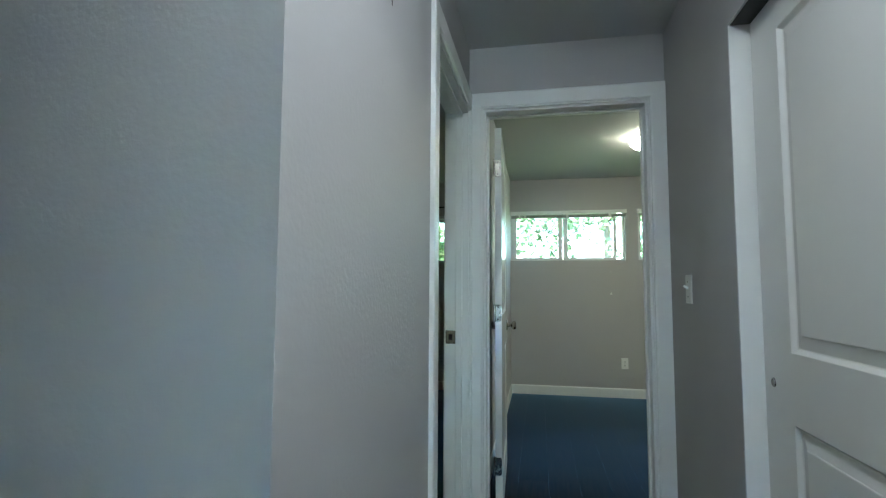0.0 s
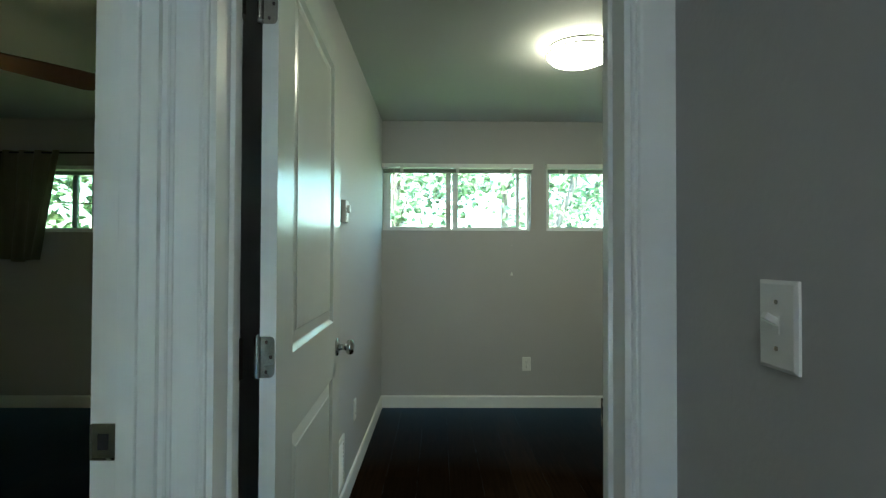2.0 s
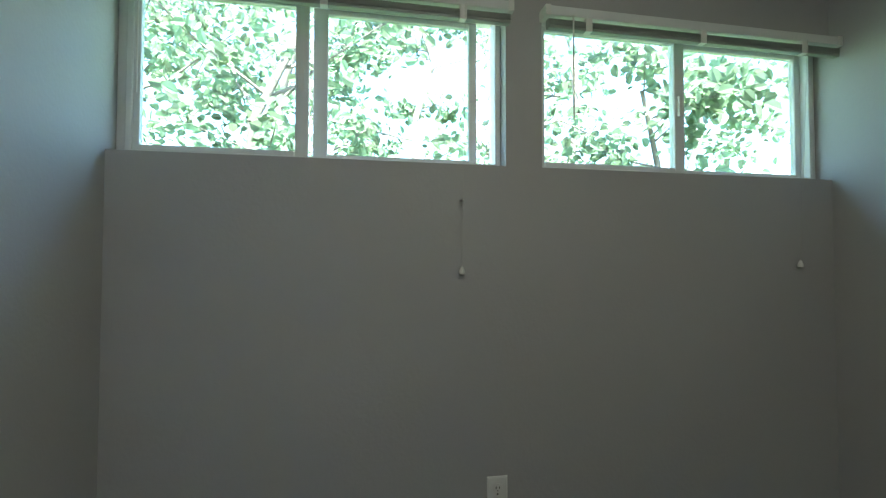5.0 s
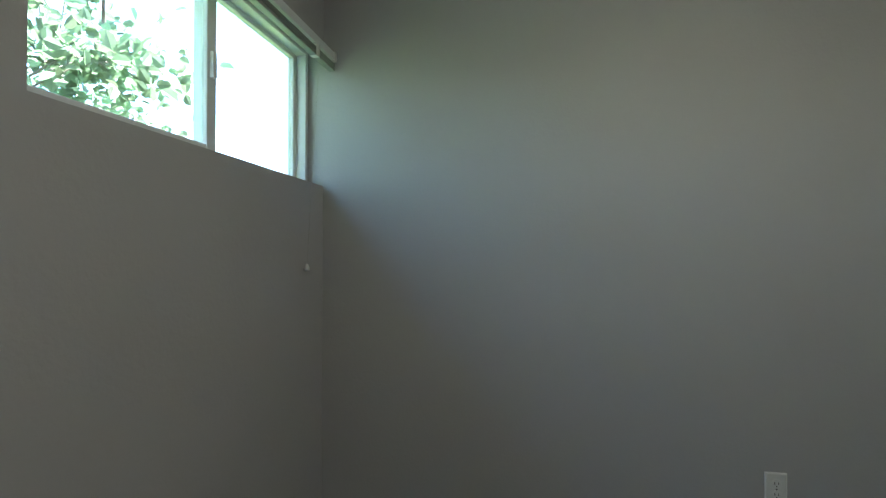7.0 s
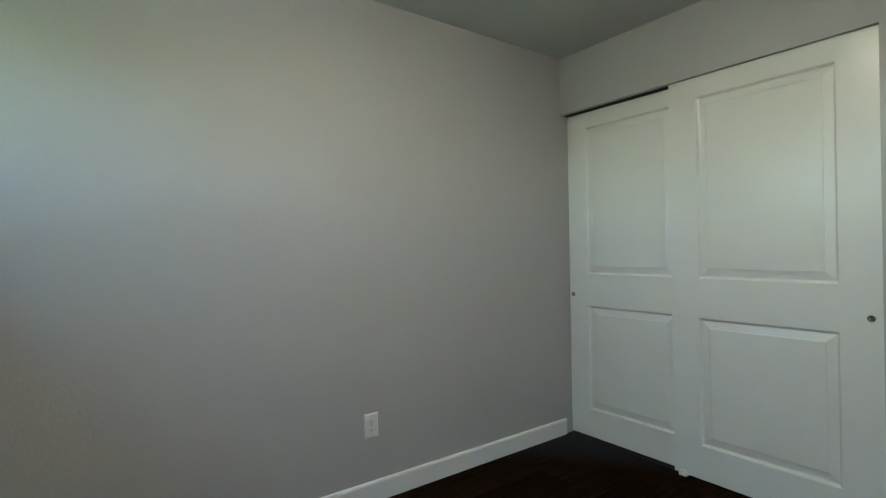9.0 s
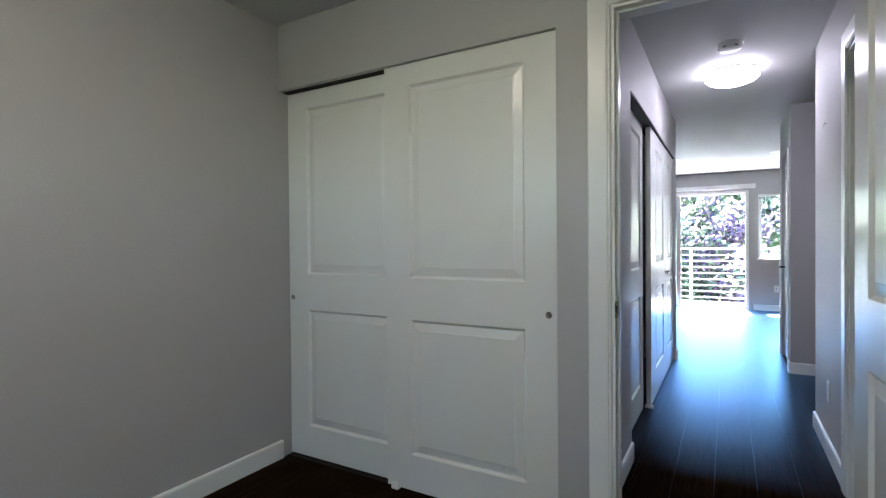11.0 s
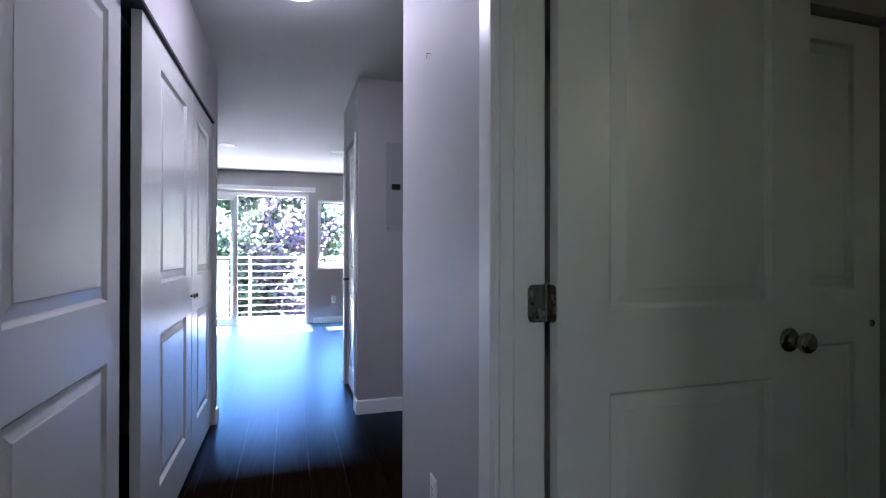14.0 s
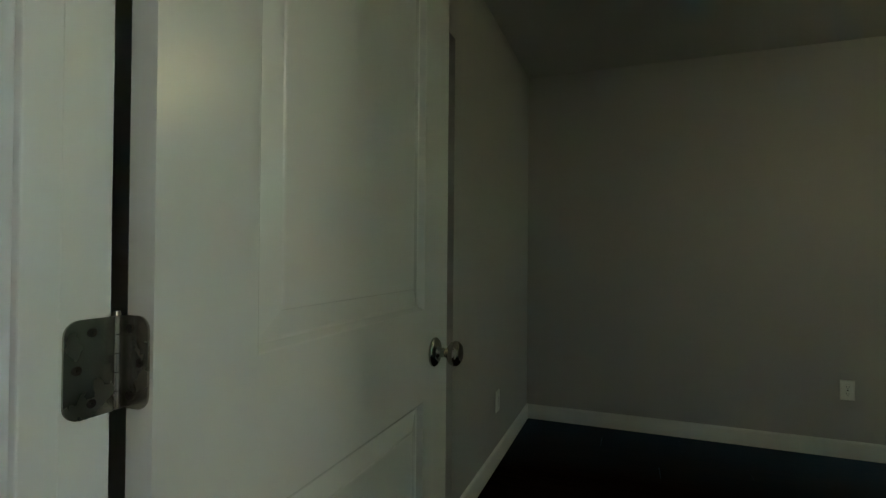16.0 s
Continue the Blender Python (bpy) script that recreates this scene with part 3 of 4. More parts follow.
slider_window("window_1", LX + 0.026, 1.213, 1.49, 2.055, FAR + 0.062, "white vinyl sliding window slightly open, trees outside", 0.508, 0.062, DIMGLASS, 0.072)
slider_window("window_2", 1.347, RX - 0.016, 1.49, 2.055, FAR + 0.062, "white vinyl sliding window beside the corner, trees outside", 1.945, 0.0, DIMGLASS, 0.035)
slider_window("window_3", WA1[0], WA1[1], WA1[2], WA1[3], FAR + 0.062, "white vinyl sliding window of the dark room, panes darkened to cut daylight", -2.52, 0.0, DARKGLASS)
slider_window("window_4", WA2[0], WA2[1], WA2[2], WA2[3], FAR + 0.062, "white vinyl sliding window of the dark room, panes darkened to cut daylight", -1.04, 0.0, DARKGLASS)
for window, x in (("window_3", -2.704), ("window_3", -2.012), ("window_4", -1.515)):
    part("mullion", box(B(), x - 0.022, x + 0.022, FAR + 0.104, FAR + 0.132, 1.480, 2.015, 0.003), VINYL, bpy.data.objects[window])
for n_, x0, x1 in (("trim", LX + 0.001, LX + 0.025), ("trim", RX - 0.015, RX - 0.001)):
    bm = B()
    box(bm, x0, x1, FAR + 0.070, FAR + 0.13, 1.491, 2.054)
    structure(n_, bm, VINYL, "narrow painted filler beside the window frame", "trim")


def blind(x0, x1, z, y, cord_x, cord_z, pinned):
    """A raised slat blind: head rail, the stacked slats, bottom rail, cord with its tassel."""
    ob = thing("window_blind", pose(x0, y, z), "raised white venetian blind with a hanging cord", "blind", "window blinds")
    w = x1 - x0
    bm = box(B(), 0, w, -0.014, 0.028, -0.034, 0, 0.003)
    part("head_rail", bm, VINYL, ob)
    for x in (0.004, w - 0.012):
        part("end_bracket", box(B(), x - 0.006, x + 0.014, -0.018, 0.044, -0.037, 0.0015, 0.002), PLASTIC, ob)
    for i in range(9):
        bm = B()
        dz = -0.047 - i * 0.0022
        box(bm, 0.01, w - 0.01, -0.013 + 0.001 * (i % 2), 0.013 + 0.001 * (i % 3), dz - 0.0013, dz)
        part("slat", bm, SLAT, ob)
    part("bottom_rail", box(B(), 0.01, w - 0.01, -0.013, 0.013, -0.079, -0.0675, 0.003), SLAT, ob)
    for x in (0.13 * w, 0.5 * w, 0.86 * w):
        part("ladder_clip", box(B(), x - 0.012, x + 0.012, -0.016, 0.016, -0.081, -0.033, 0.002), PLASTIC, ob)
    cx = cord_x - x0
    bm = B()
    tube(bm, (cx, -0.020, -0.03), (cx, 0.030, cord_z + 0.01 - z), 0.0004, seg=6)
    tube(bm, (cx + 0.003, -0.020, -0.03), (cx + 0.002, 0.030, cord_z + 0.01 - z), 0.0004, seg=6)
    part("cord", bm, CORD, ob)
    part("tassel", lathe(B(), ((0.0, 0.014), (0.004, 0.013), (0.007, 0.005), (0.0105, -0.004), (0.0105, -0.011), (0.008, -0.013), (0.0, -0.012)), pose(cx + 0.001, 0.030, cord_z - z), 14), PLASTIC, ob, "", True)
    bm = B()
    tube(bm, (0.10, -0.018, -0.03), (0.10, -0.018, -0.40), 0.003, seg=8)
    part("wand", bm, PLASTIC, ob)
    if pinned:
        part("cord_clip", box(B(), cx - 0.003, cx + 0.005, 0.018, 0.0462, cord_z + 0.237 - z, cord_z + 0.240 - z, 0.001), PLASTIC, ob)
    return ob


blind(LX + 0.006, 1.222, 2.048, FAR - 0.045, 1.050, 1.125, True)
blind(1.340, RX - 0.006, 2.048, FAR - 0.045, 2.413, 1.150, False)
blind(WA1[0] + 0.004, WA1[1] - 0.004, 2.029, FAR + 0.030, -2.70, 1.40, False)
blind(WA2[0] + 0.004, WA2[1] - 0.004, 2.029, FAR + 0.030, -0.60, 1.40, False)

# living room: sliding glass door, window, valances
slide = thing("door_11", Matrix(), "white framed sliding glass door to the balcony", "door", "", "structure")
bm = B()
y = SOUTH - 0.12
for a, b, c, d in ((SL[0], SL[0] + 0.05, 0.0, 2.08), (SL[1] - 0.05, SL[1], 0, 2.08), (SL[0] + 0.05, SL[1] - 0.05, 2.03, 2.08), (SL[0] + 0.05, SL[1] - 0.05, -0.01, 0.035)):
    box(bm, a, b, y, y + 0.10, c, d, 0.004)
part("door_frame", bm, VINYL, slide)
for a, b, yy in ((1.17, 2.26, y + 0.05), (1.21, 2.255, y + 0.012)):
    bm = B()
    for p, q, c, d in ((a, a + 0.065, 0.035, 2.03), (b - 0.065, b, 0.035, 2.03), (a + 0.065, b - 0.065, 0.035, 0.12), (a + 0.065, b - 0.065, 1.96, 2.03)):
        box(bm, p, q, yy, yy + 0.032, c, d, 0.004)
    s_ = part("glass_panel", bm, VINYL, slide)
    bm = box(B(), a + 0.06, b - 0.06, yy + 0.013, yy + 0.019, 0.115, 1.965)
    pane = part("pane", bm, GLASS, s_)
    pane.visible_shadow = False
bm = B()
box(bm, SL[0] - 0.10, SL[1] + 0.1, SOUTH + 0.001, SOUTH + 0.085, 2.115, 2.185, 0.004)
tagged(part("blind_valance", bm, VINYL), "white vertical blind valance above the glass door", "valance")
slider_window("window_5", LW[0], LW[1], LW[2], LW[3], SOUTH - 0.12, "white vinyl window of the living room", -0.67)
bm = box(B(), LW[0] - 0.02, LW[1] + 0.02, SOUTH - 0.05, SOUTH + 0.03, LW[2] - 0.025, LW[2] + 0.004, 0.004)
part("window_sill", bm, TRIM, bpy.data.objects["window_5"])
bl = blind(LW[0] + 0.004, LW[1] - 0.004, LW[3] - 0.001, SOUTH - 0.030, -0.30, 1.1, False)
bl.matrix_world = pose(LW[1] - 0.004, SOUTH - 0.030, LW[3] - 0.001, 0, 0, 180)


# ---- wall plates ----
def plate(name, m, kind):
    """Local: plate in the xz plane, standing out to -y."""
    label = {"outlet": "white double electrical outlet plate low on the wall", "switch": "white toggle light switch plate on the wall"}[kind]
    ob = thing(name, m, label, "outlet" if kind == "outlet" else "light switch", "electrical outlets" if kind == "outlet" else "")
    bm = B()
    a = [bm.verts.new((x, 0, z)) for x, z in ((-0.036, -0.058), (0.036, -0.058), (0.036, 0.058), (-0.036, 0.058))]
    b = [bm.verts.new((x, -0.0035, z)) for x, z in ((-0.036, -0.058), (0.036, -0.058), (0.036, 0.058), (-0.036, 0.058))]
    c = [bm.verts.new((x, -0.0065, z)) for x, z in ((-0.031, -0.053), (0.031, -0.053), (0.031, 0.053), (-0.031, 0.053))]
    for p, q in ((a, b), (b, c)):
        for i in range(4):
            j = (i + 1) % 4
            bm.faces.new((p[i], p[j], q[j], q[i]))
    bm.faces.new(c)
    bm.faces.new(a)
    bmesh.ops.recalc_face_normals(bm, faces=bm.faces)
    part("cover_plate", bm, PLASTIC, ob)
    if kind == "outlet":
        for z in (-0.0195, 0.0195):
            s = part("socket", lathe(B(), ((0.0, 0.0015), (0.0155, 0.0015), (0.0165, 0.0), (0.0, -0.001)), pose(0, -0.0065, z, 90), 20), PLASTIC, ob)
            for x, h in ((-0.006, 0.0045), (0.006, 0.0037)):
                part("slot", box(B(), x - 0.0011, x + 0.0011, -0.0084, -0.0078, z - h + 0.002, z + h + 0.002), SLOT, s)
            part("slot", box(B(), -0.0018, 0.0018, -0.0084, -0.0078, z - 0.010, z - 0.0065), SLOT, s)
        part("screw", lathe(B(), ((0, 0.001), (0.003, 0.001), (0.0032, 0), (0, -0.001)), pose(0, -0.0065, 0, 90), 10), STEEL, ob)
    else:
        part("toggle_surround", box(B(), -0.0058, 0.0058, -0.0076, -0.0060, -0.0115, 0.0115, 0.0006), PLASTIC, ob)
        bm = box(B(), -0.0045, 0.0045, -0.022, 0.0, -0.004, 0.005, 0.001)
        bmesh.ops.transform(bm, matrix=pose(0, -0.004, 0.002, -30), verts=bm.verts)
        part("toggle", bm, PLASTIC, ob)
        for z in (-0.030, 0.030):
            part("screw", lathe(B(), ((0, 0.001), (0.003, 0.001), (0.0032, 0), (0, -0.001)), pose(0, -0.0065, z, 90), 10), STEEL, ob)
    return ob


plate("light_switch", pose(XR, -0.356, 1.182, 0, 0, -90), "switch")
out1 = plate("outlet", pose(1.178, FAR, 0.366), "outlet")
for m in (pose(RX, 1.463, 0.366, 0, 0, -90), pose(LX, 1.861, 0.392, 0, 0, 90), pose(XL, -1.434, 0.356, 0, 0, 90), pose(-2.244, FAR, 0.379),
          pose(-2.537, AS, 0.345, 0, 0, 180), pose(AW, 0.74, 0.39, 0, 0, 90), pose(-0.30, SOUTH, 0.375, 0, 0, 180)):
    copy_thing(out1, m)

# thermostat
th = thing("thermostat", pose(LX, 1.452, 1.490, 0, 0, 90), "white wall thermostat with a round dial", "thermostat")
part("body", box(B(), -0.036, 0.036, -0.028, 0, -0.055, 0.055, 0.004), PLASTIC, th)
part("dial", lathe(B(), ((0, 0.0), (0.021, 0.0), (0.021, 0.008), (0.018, 0.013), (0, 0.014)), pose(0.008, -0.028, 0.014, 90), 28), PLASTIC, th, "", True)
for i in range(4):
    part("vent_slot", box(B(), -0.030, -0.022, -0.0285, -0.0275, -0.040 + i * 0.016, -0.030 + i * 0.016), SLOT, th)

# wall register
rg = thing("wall_register", pose(LX, 1.39, 0.255, 0, 0, 90), "white louvred air register low on the wall", "vent")
bm = B()
for a, b, c, d in ((-0.125, -0.105, -0.125, 0.125), (0.105, 0.125, -0.125, 0.125), (-0.105, 0.105, -0.125, -0.105), (-0.105, 0.105, 0.105, 0.125)):
    box(bm, a, b, -0.010, 0, c, d, 0.002)
part("frame", bm, TRIM, rg)
part("backing", box(B(), -0.105, 0.105, -0.002, -0.0005, -0.105, 0.105), SLOT, rg)
for i in range(10):
    bm = box(B(), -0.105, 0.105, -0.008, 0.008, -0.0009, 0.0009)
    bmesh.ops.transform(bm, matrix=pose(0, -0.0068, -0.093 + i * 0.0207, 40) @ Matrix.Diagonal((1, 0.6, 1, 1)), verts=bm.verts)
    part("slat", bm, TRIM, rg)

# nail in the hall, spare holes
bm = B()
tube(bm, (XL - 0.01, -1.478, 1.852), (XL + 0.016, -1.478, 1.855), 0.0011, seg=8)
tube(bm, (XL + 0.016, -1.478, 1.855), (XL + 0.017, -1.478, 1.833), 0.0011, seg=8)
tagged(part("hook", bm, BRONZE), "small dark bent wire hook in the wall", "hook")

# electrical panel
ep = thing("electrical_panel", pose(-0.465, -3.41, 1.638, 0, 0, 180), "grey metal breaker panel door on the recess wall", "electrical panel")
part("frame", box(B(), -0.187, 0.187, -0.010, 0, -0.325, 0.325, 0.002), PANELGREY, ep)
dr = part("panel_door", box(B(), -0.150, 0.150, -0.016, -0.0095, -0.285, 0.285, 0.002), PANELGREY, ep)
part("latch", box(B(), -0.150, -0.085, -0.021, -0.0155, -0.02, 0.022, 0.002), BRONZE, dr, "dark pull latch")
for x in (-0.172, 0.172):
    for z in (-0.30, 0.30):
        part("screw", lathe(B(), ((0, 0.003), (0.005, 0.002), (0.006, 0), (0, -0.001)), pose(x, -0.010, z, 90), 12), STEEL, ep)


# ---- ceiling fittings ----
def flush_light(x, y, glass):
    ob = thing("ceiling_light", pose(x, y, CEIL), "lit round flush ceiling light with a white glass bowl", "ceiling light", "flush ceiling lights")
    part("pan", lathe(B(), ((0.0, -0.002), (0.150, -0.002), (0.150, -0.022), (0.0, -0.022)), None, 40), PLASTIC, ob, "", True)
    part("ring", lathe(B(), ((0.172, -0.024), (0.180, -0.022), (0.182, -0.028), (0.180, -0.034), (0.172, -0.032), (0.172, -0.024)), None, 48), NICKEL, ob, "thin nickel ring", True)
    part("glass_bowl", lathe(B(), ((0.150, -0.020), (0.172, -0.026), (0.176, -0.040), (0.170, -0.062), (0.150, -0.082), (0.110, -0.098), (0.055, -0.106), (0.0, -0.108)), None, 48), glass, ob, "glowing white glass bowl", True)
    part("ring", lathe(B(), ((0.172, -0.052), (0.178, -0.050), (0.179, -0.054), (0.176, -0.058), (0.170, -0.058), (0.172, -0.052)), None, 48), NICKEL, ob, "", True)
    return ob


flush_light(0.385, -2.085, HALLGLASS)
flush_light(1.190, 1.665, LAMPGLASS)


def smoke_detector(x, y):
    ob = thing("smoke_detector", pose(x, y, CEIL), "white round smoke detector on the ceiling", "smoke detector", "smoke detectors")
    part("base", lathe(B(), ((0.0, 0.0), (0.070, 0.0), (0.070, -0.012), (0.0, -0.012)), None, 32), PLASTIC, ob, "", True)
    part("cover", lathe(B(), ((0.066, -0.012), (0.066, -0.026), (0.058, -0.038), (0.040, -0.044), (0.0, -0.045)), None, 32), PLASTIC, ob, "", True)
    for i in range(6):
        a = radians(60 * i)
        bm = box(B(), -0.010, 0.010, -0.0015, 0.0015, -0.003, 0.003)
        bmesh.ops.transform(bm, matrix=pose(0.0635 * math.cos(a), 0.0635 * math.sin(a), -0.031, 35, 0, math.degrees(a) + 90), verts=bm.verts)
        part("slot", bm, SLOT, ob)
    part("button", lathe(B(), ((0, -0.046), (0.010, -0.046), (0.011, -0.044), (0, -0.043)), pose(0.02, 0.015, 0), 16), PLASTIC, ob)
    return ob


smoke_detector(0.396, -1.545)
smoke_detector(0.471, 0.742)
for x in (1.10, -0.185):
    ob = thing("downlight", pose(x, -6.18, CEIL), "white recessed downlight trim, unlit", "downlight", "recessed downlights")
    part("trim_ring", lathe(B(), ((0.062, 0.0), (0.095, 0.0), (0.095, -0.003), (0.085, -0.007), (0.066, -0.004), (0.062, 0.0)), None, 32), PLASTIC, ob, "", True)
    part("lens", lathe(B(), ((0.0, -0.001), (0.062, -0.001), (0.062, -0.0025), (0.0, -0.0025)), None, 32), PLASTIC, ob, "", True)

# ---- ceiling fan of the dark room ----
FX, FY = -1.74, 1.05
fan = thing("ceiling_fan", pose(FX, FY, CEIL - 0.06), "dark wood ceiling fan with a lit glass lamp", "ceiling fan")
part("canopy", lathe(B(), ((0.0, 0.06), (0.075, 0.06), (0.070, -0.03), (0.030, -0.055), (0.0, -0.055)), None, 28), BRONZE, fan, "", True)
bm = tube(B(), (0, 0, -0.05), (0, 0, -0.16), 0.014)
part("down_rod", bm, BRONZE, fan, "", True)
part("motor", lathe(B(), ((0.0, -0.13), (0.06, -0.14), (0.115, -0.165), (0.125, -0.20), (0.115, -0.235), (0.07, -0.255), (0.0, -0.255)), None, 32), BRONZE, fan, "", True)
part("glass_shade", lathe(B(), ((0.095, -0.262), (0.120, -0.270), (0.130, -0.29), (0.130, -0.335), (0.110, -0.358), (0.06, -0.368), (0.0, -0.370)), None, 32), FANGLASS, fan, "glowing white glass shade", True)
# ring with an added lip that keeps lamp light off the ceiling
part("shade_ring", lathe(B(), ((0.06, -0.246), (0.128, -0.252), (0.135, -0.258), (0.135, -0.276), (0.131, -0.276), (0.131, -0.260), (0.06, -0.256), (0.06, -0.246)), None, 32), BRONZE, fan, "", True)
for i in range(4):
    a = 51 + 90 * i
    m = pose(0, 0, -0.215, 0, 0, a)
    bm = box(B(), 0.10, 0.22, -0.018, 0.018, -0.005, 0.003, 0.002)
    bmesh.ops.transform(bm, matrix=m, verts=bm.verts)
    part("blade_arm", bm, BRONZE, fan)
    bm = B()
    outline = [(0.18, -0.060), (0.40, -0.078), (0.62, -0.088), (0.66, -0.075), (0.672, 0.0), (0.66, 0.075), (0.62, 0.088), (0.40, 0.078), (0.18, 0.060)]
    up = [bm.verts.new((x, v, 0.004)) for x, v in outline]
    dn = [bm.verts.new((x, v, -0.004)) for x, v in outline]
    bm.faces.new(up)
    bm.faces.new(dn)
    for k in range(len(outline)):
        q = (k + 1) % len(outline)
        bm.faces.new((up[k], up[q], dn[q], dn[k]))
    bmesh.ops.recalc_face_normals(bm, faces=bm.faces)
    bmesh.ops.transform(bm, matrix=m @ pose(0, 0, 0.008, -13), verts=bm.verts)
    part("blade", bm, BLADE, fan)


# ---- curtains ----
def curtain(x0, x1, z0, z1, y, lean, waves):
    bm = B()
    n, k = 60, 14
    rows = []
    for j in range(k + 1):
        f = j / k
        z = z1 + (z0 - z1) * f
        row = []
        for i in range(n + 1):
            u = i / n
            pinch = 1 - lean * f * u
            x = x0 + (x1 - x0) * u * pinch
            amp = 0.022 + 0.014 * f
            row.append((x, y + amp * math.sin(2 * math.pi * waves * u + 0.7 * f) + 0.008 * math.sin(17 * u + 3 * f), z + 0.012 * math.sin(9 * u) * f))
        rows.append(row)
    front = [[bm.verts.new(p) for p in r] for r in rows]
    rear = [[bm.verts.new((p[0], p[1] + 0.003, p[2])) for p in r] for r in rows]
    for j in range(k):
        for i in range(n):
            bm.faces.new((front[j][i], front[j][i + 1], front[j + 1][i + 1], front[j + 1][i]))
            bm.faces.new((rear[j][i], rear[j + 1][i], rear[j + 1][i + 1], rear[j][i + 1]))
    for j in range(k):
        for i in (0, n):
            bm.faces.new((front[j][i], front[j + 1][i], rear[j + 1][i], rear[j][i]))
    for i in range(n):
        for j in (0, k):
            bm.faces.new((front[j][i], rear[j][i], rear[j][i + 1], front[j][i + 1]))
    bmesh.ops.recalc_face_normals(bm, faces=bm.faces)
    ob = part("curtain", bm, CLOTH, None, "", True)
    return tagged(ob, "olive grey cloth curtain gathered on a black rod", "curtain")


curtain(-3.25, -2.70, 1.225, 2.135, FAR - 0.075, 0.32, 4)
for x0, x1 in ((-3.33, -1.795), (-1.725, -0.30)):
    rod = thing("curtain_rod", pose((x0 + x1) / 2, FAR - 0.075, 2.118), "thin black metal curtain rod above the window", "curtain rod", "curtain rods")
    h = (x1 - x0) / 2
    part("rod", tube(B(), (-h, 0, 0), (h, 0, 0), 0.008, seg=12), IRON, rod, "", True)
    for s in (-1, 1):
        part("finial", lathe(B(), ((0, -0.014), (0.009, -0.010), (0.013, 0), (0.009, 0.010), (0, 0.014)), pose(s * h, 0, 0, 0, 90), 14), IRON, rod, "", True)
        bm = B()
        tube(bm, (s * (h - 0.05), 0, 0), (s * (h - 0.05), 0.074, 0), 0.005, seg=8)
        box(bm, s * (h - 0.05) - 0.010, s * (h - 0.05) + 0.010, 0.070, 0.0745, -0.025, 0.025)
        part("bracket", bm, IRON, rod)

# ---- balcony ----
bm = B()
box(bm, -1.6, 4.2, -9.45, SOUTH - 0.15, -0.22, -0.03)
structure("balcony_floor", bm, DECK, "pale coated balcony floor", "balcony")
rl = thing("balcony_railing", pose(1.07, -9.30, -0.03), "white metal balcony railing with horizontal bars", "railing")
for x in (-2.6, -1.55, 0.0, 1.5, 3.0):
    part("post", box(B(), x - 0.022, x + 0.022, -0.022, 0.022, 0, 1.06, 0.003), RAIL, rl)
part("top_rail", box(B(), -2.65, 3.1, -0.030, 0.030, 1.06, 1.095, 0.004), RAIL, rl)
for i in range(8):
    part("bar", tube(B(), (-2.6, 0, 0.10 + i * 0.122), (3.0, 0, 0.10 + i * 0.122), 0.0052, seg=10), RAIL, rl, "", True)
bm = B()
box(bm, 1.42, 3.0, -9.25, -9.235, 0.02, 1.0)
sc_ = tagged(part("privacy_panel", bm, FROST), "white privacy panel standing behind the balcony railing", "panel")
part("panel_foot", box(B(), 1.45, 1.50, -9.27, -9.21, -0.03, 0.02), RAIL, sc_)
part("panel_foot", box(B(), 2.90, 2.95, -9.27, -9.21, -0.03, 0.02), RAIL, sc_)
# overhang out of view, added to limit the sun patch in the living room
bm = B()
box(bm, -3.6, 4.3, -8.62, SOUTH - 0.15, CEIL + 0.05, CEIL + 0.22)
structure("balcony_roof", bm, STUCCO, "unseen flat overhang added above the balcony to limit the sun", "roof")
bm = B()
box(bm, -3.6, 4.3, SOUTH - 0.16, SOUTH - 0.1501, -3.2, -0.22)
box(bm, -3.6, 2.8, 3.3501, 3.36, -3.2, -0.02)
structure("wall_outside_lower", bm, STUCCO, "grey stucco storey below", "wall")

# unseen eave, added to block high sky light from the bedroom windows
bm = B()
box(bm, -3.7, 2.9, 3.3502, 3.95, CEIL + 0.2, CEIL + 0.36)
structure("roof_eave", bm, STUCCO, "unseen flat eave added above the bedroom windows to block high sky", "roof")

# ---- outside ----
bm = B()
g = [bm.verts.new((x, y_, -3.2)) for x, y_ in ((-900, -900), (900, -900), (900, 900), (-900, 900))]
bm.faces.new(g)
structure("ground", bm, GRASS, "dim green lawn far below", "ground")
fence = thing("garden_fence", pose(0, -17, -3.2), "dark wooden board fence behind the garden trees", "fence")
for x in range(-8, 13, 2):
    part("post", box(B(), x - 0.06, x + 0.06, -0.06, 0.06, 0, 2.0), FENCE, fence)
for i in range(66):
    part("board", box(B(), -8 + i * 0.3 + 0.01, -8 + i * 0.3 + 0.29, -0.085, -0.061, 0.05, 1.9), FENCE, fence)


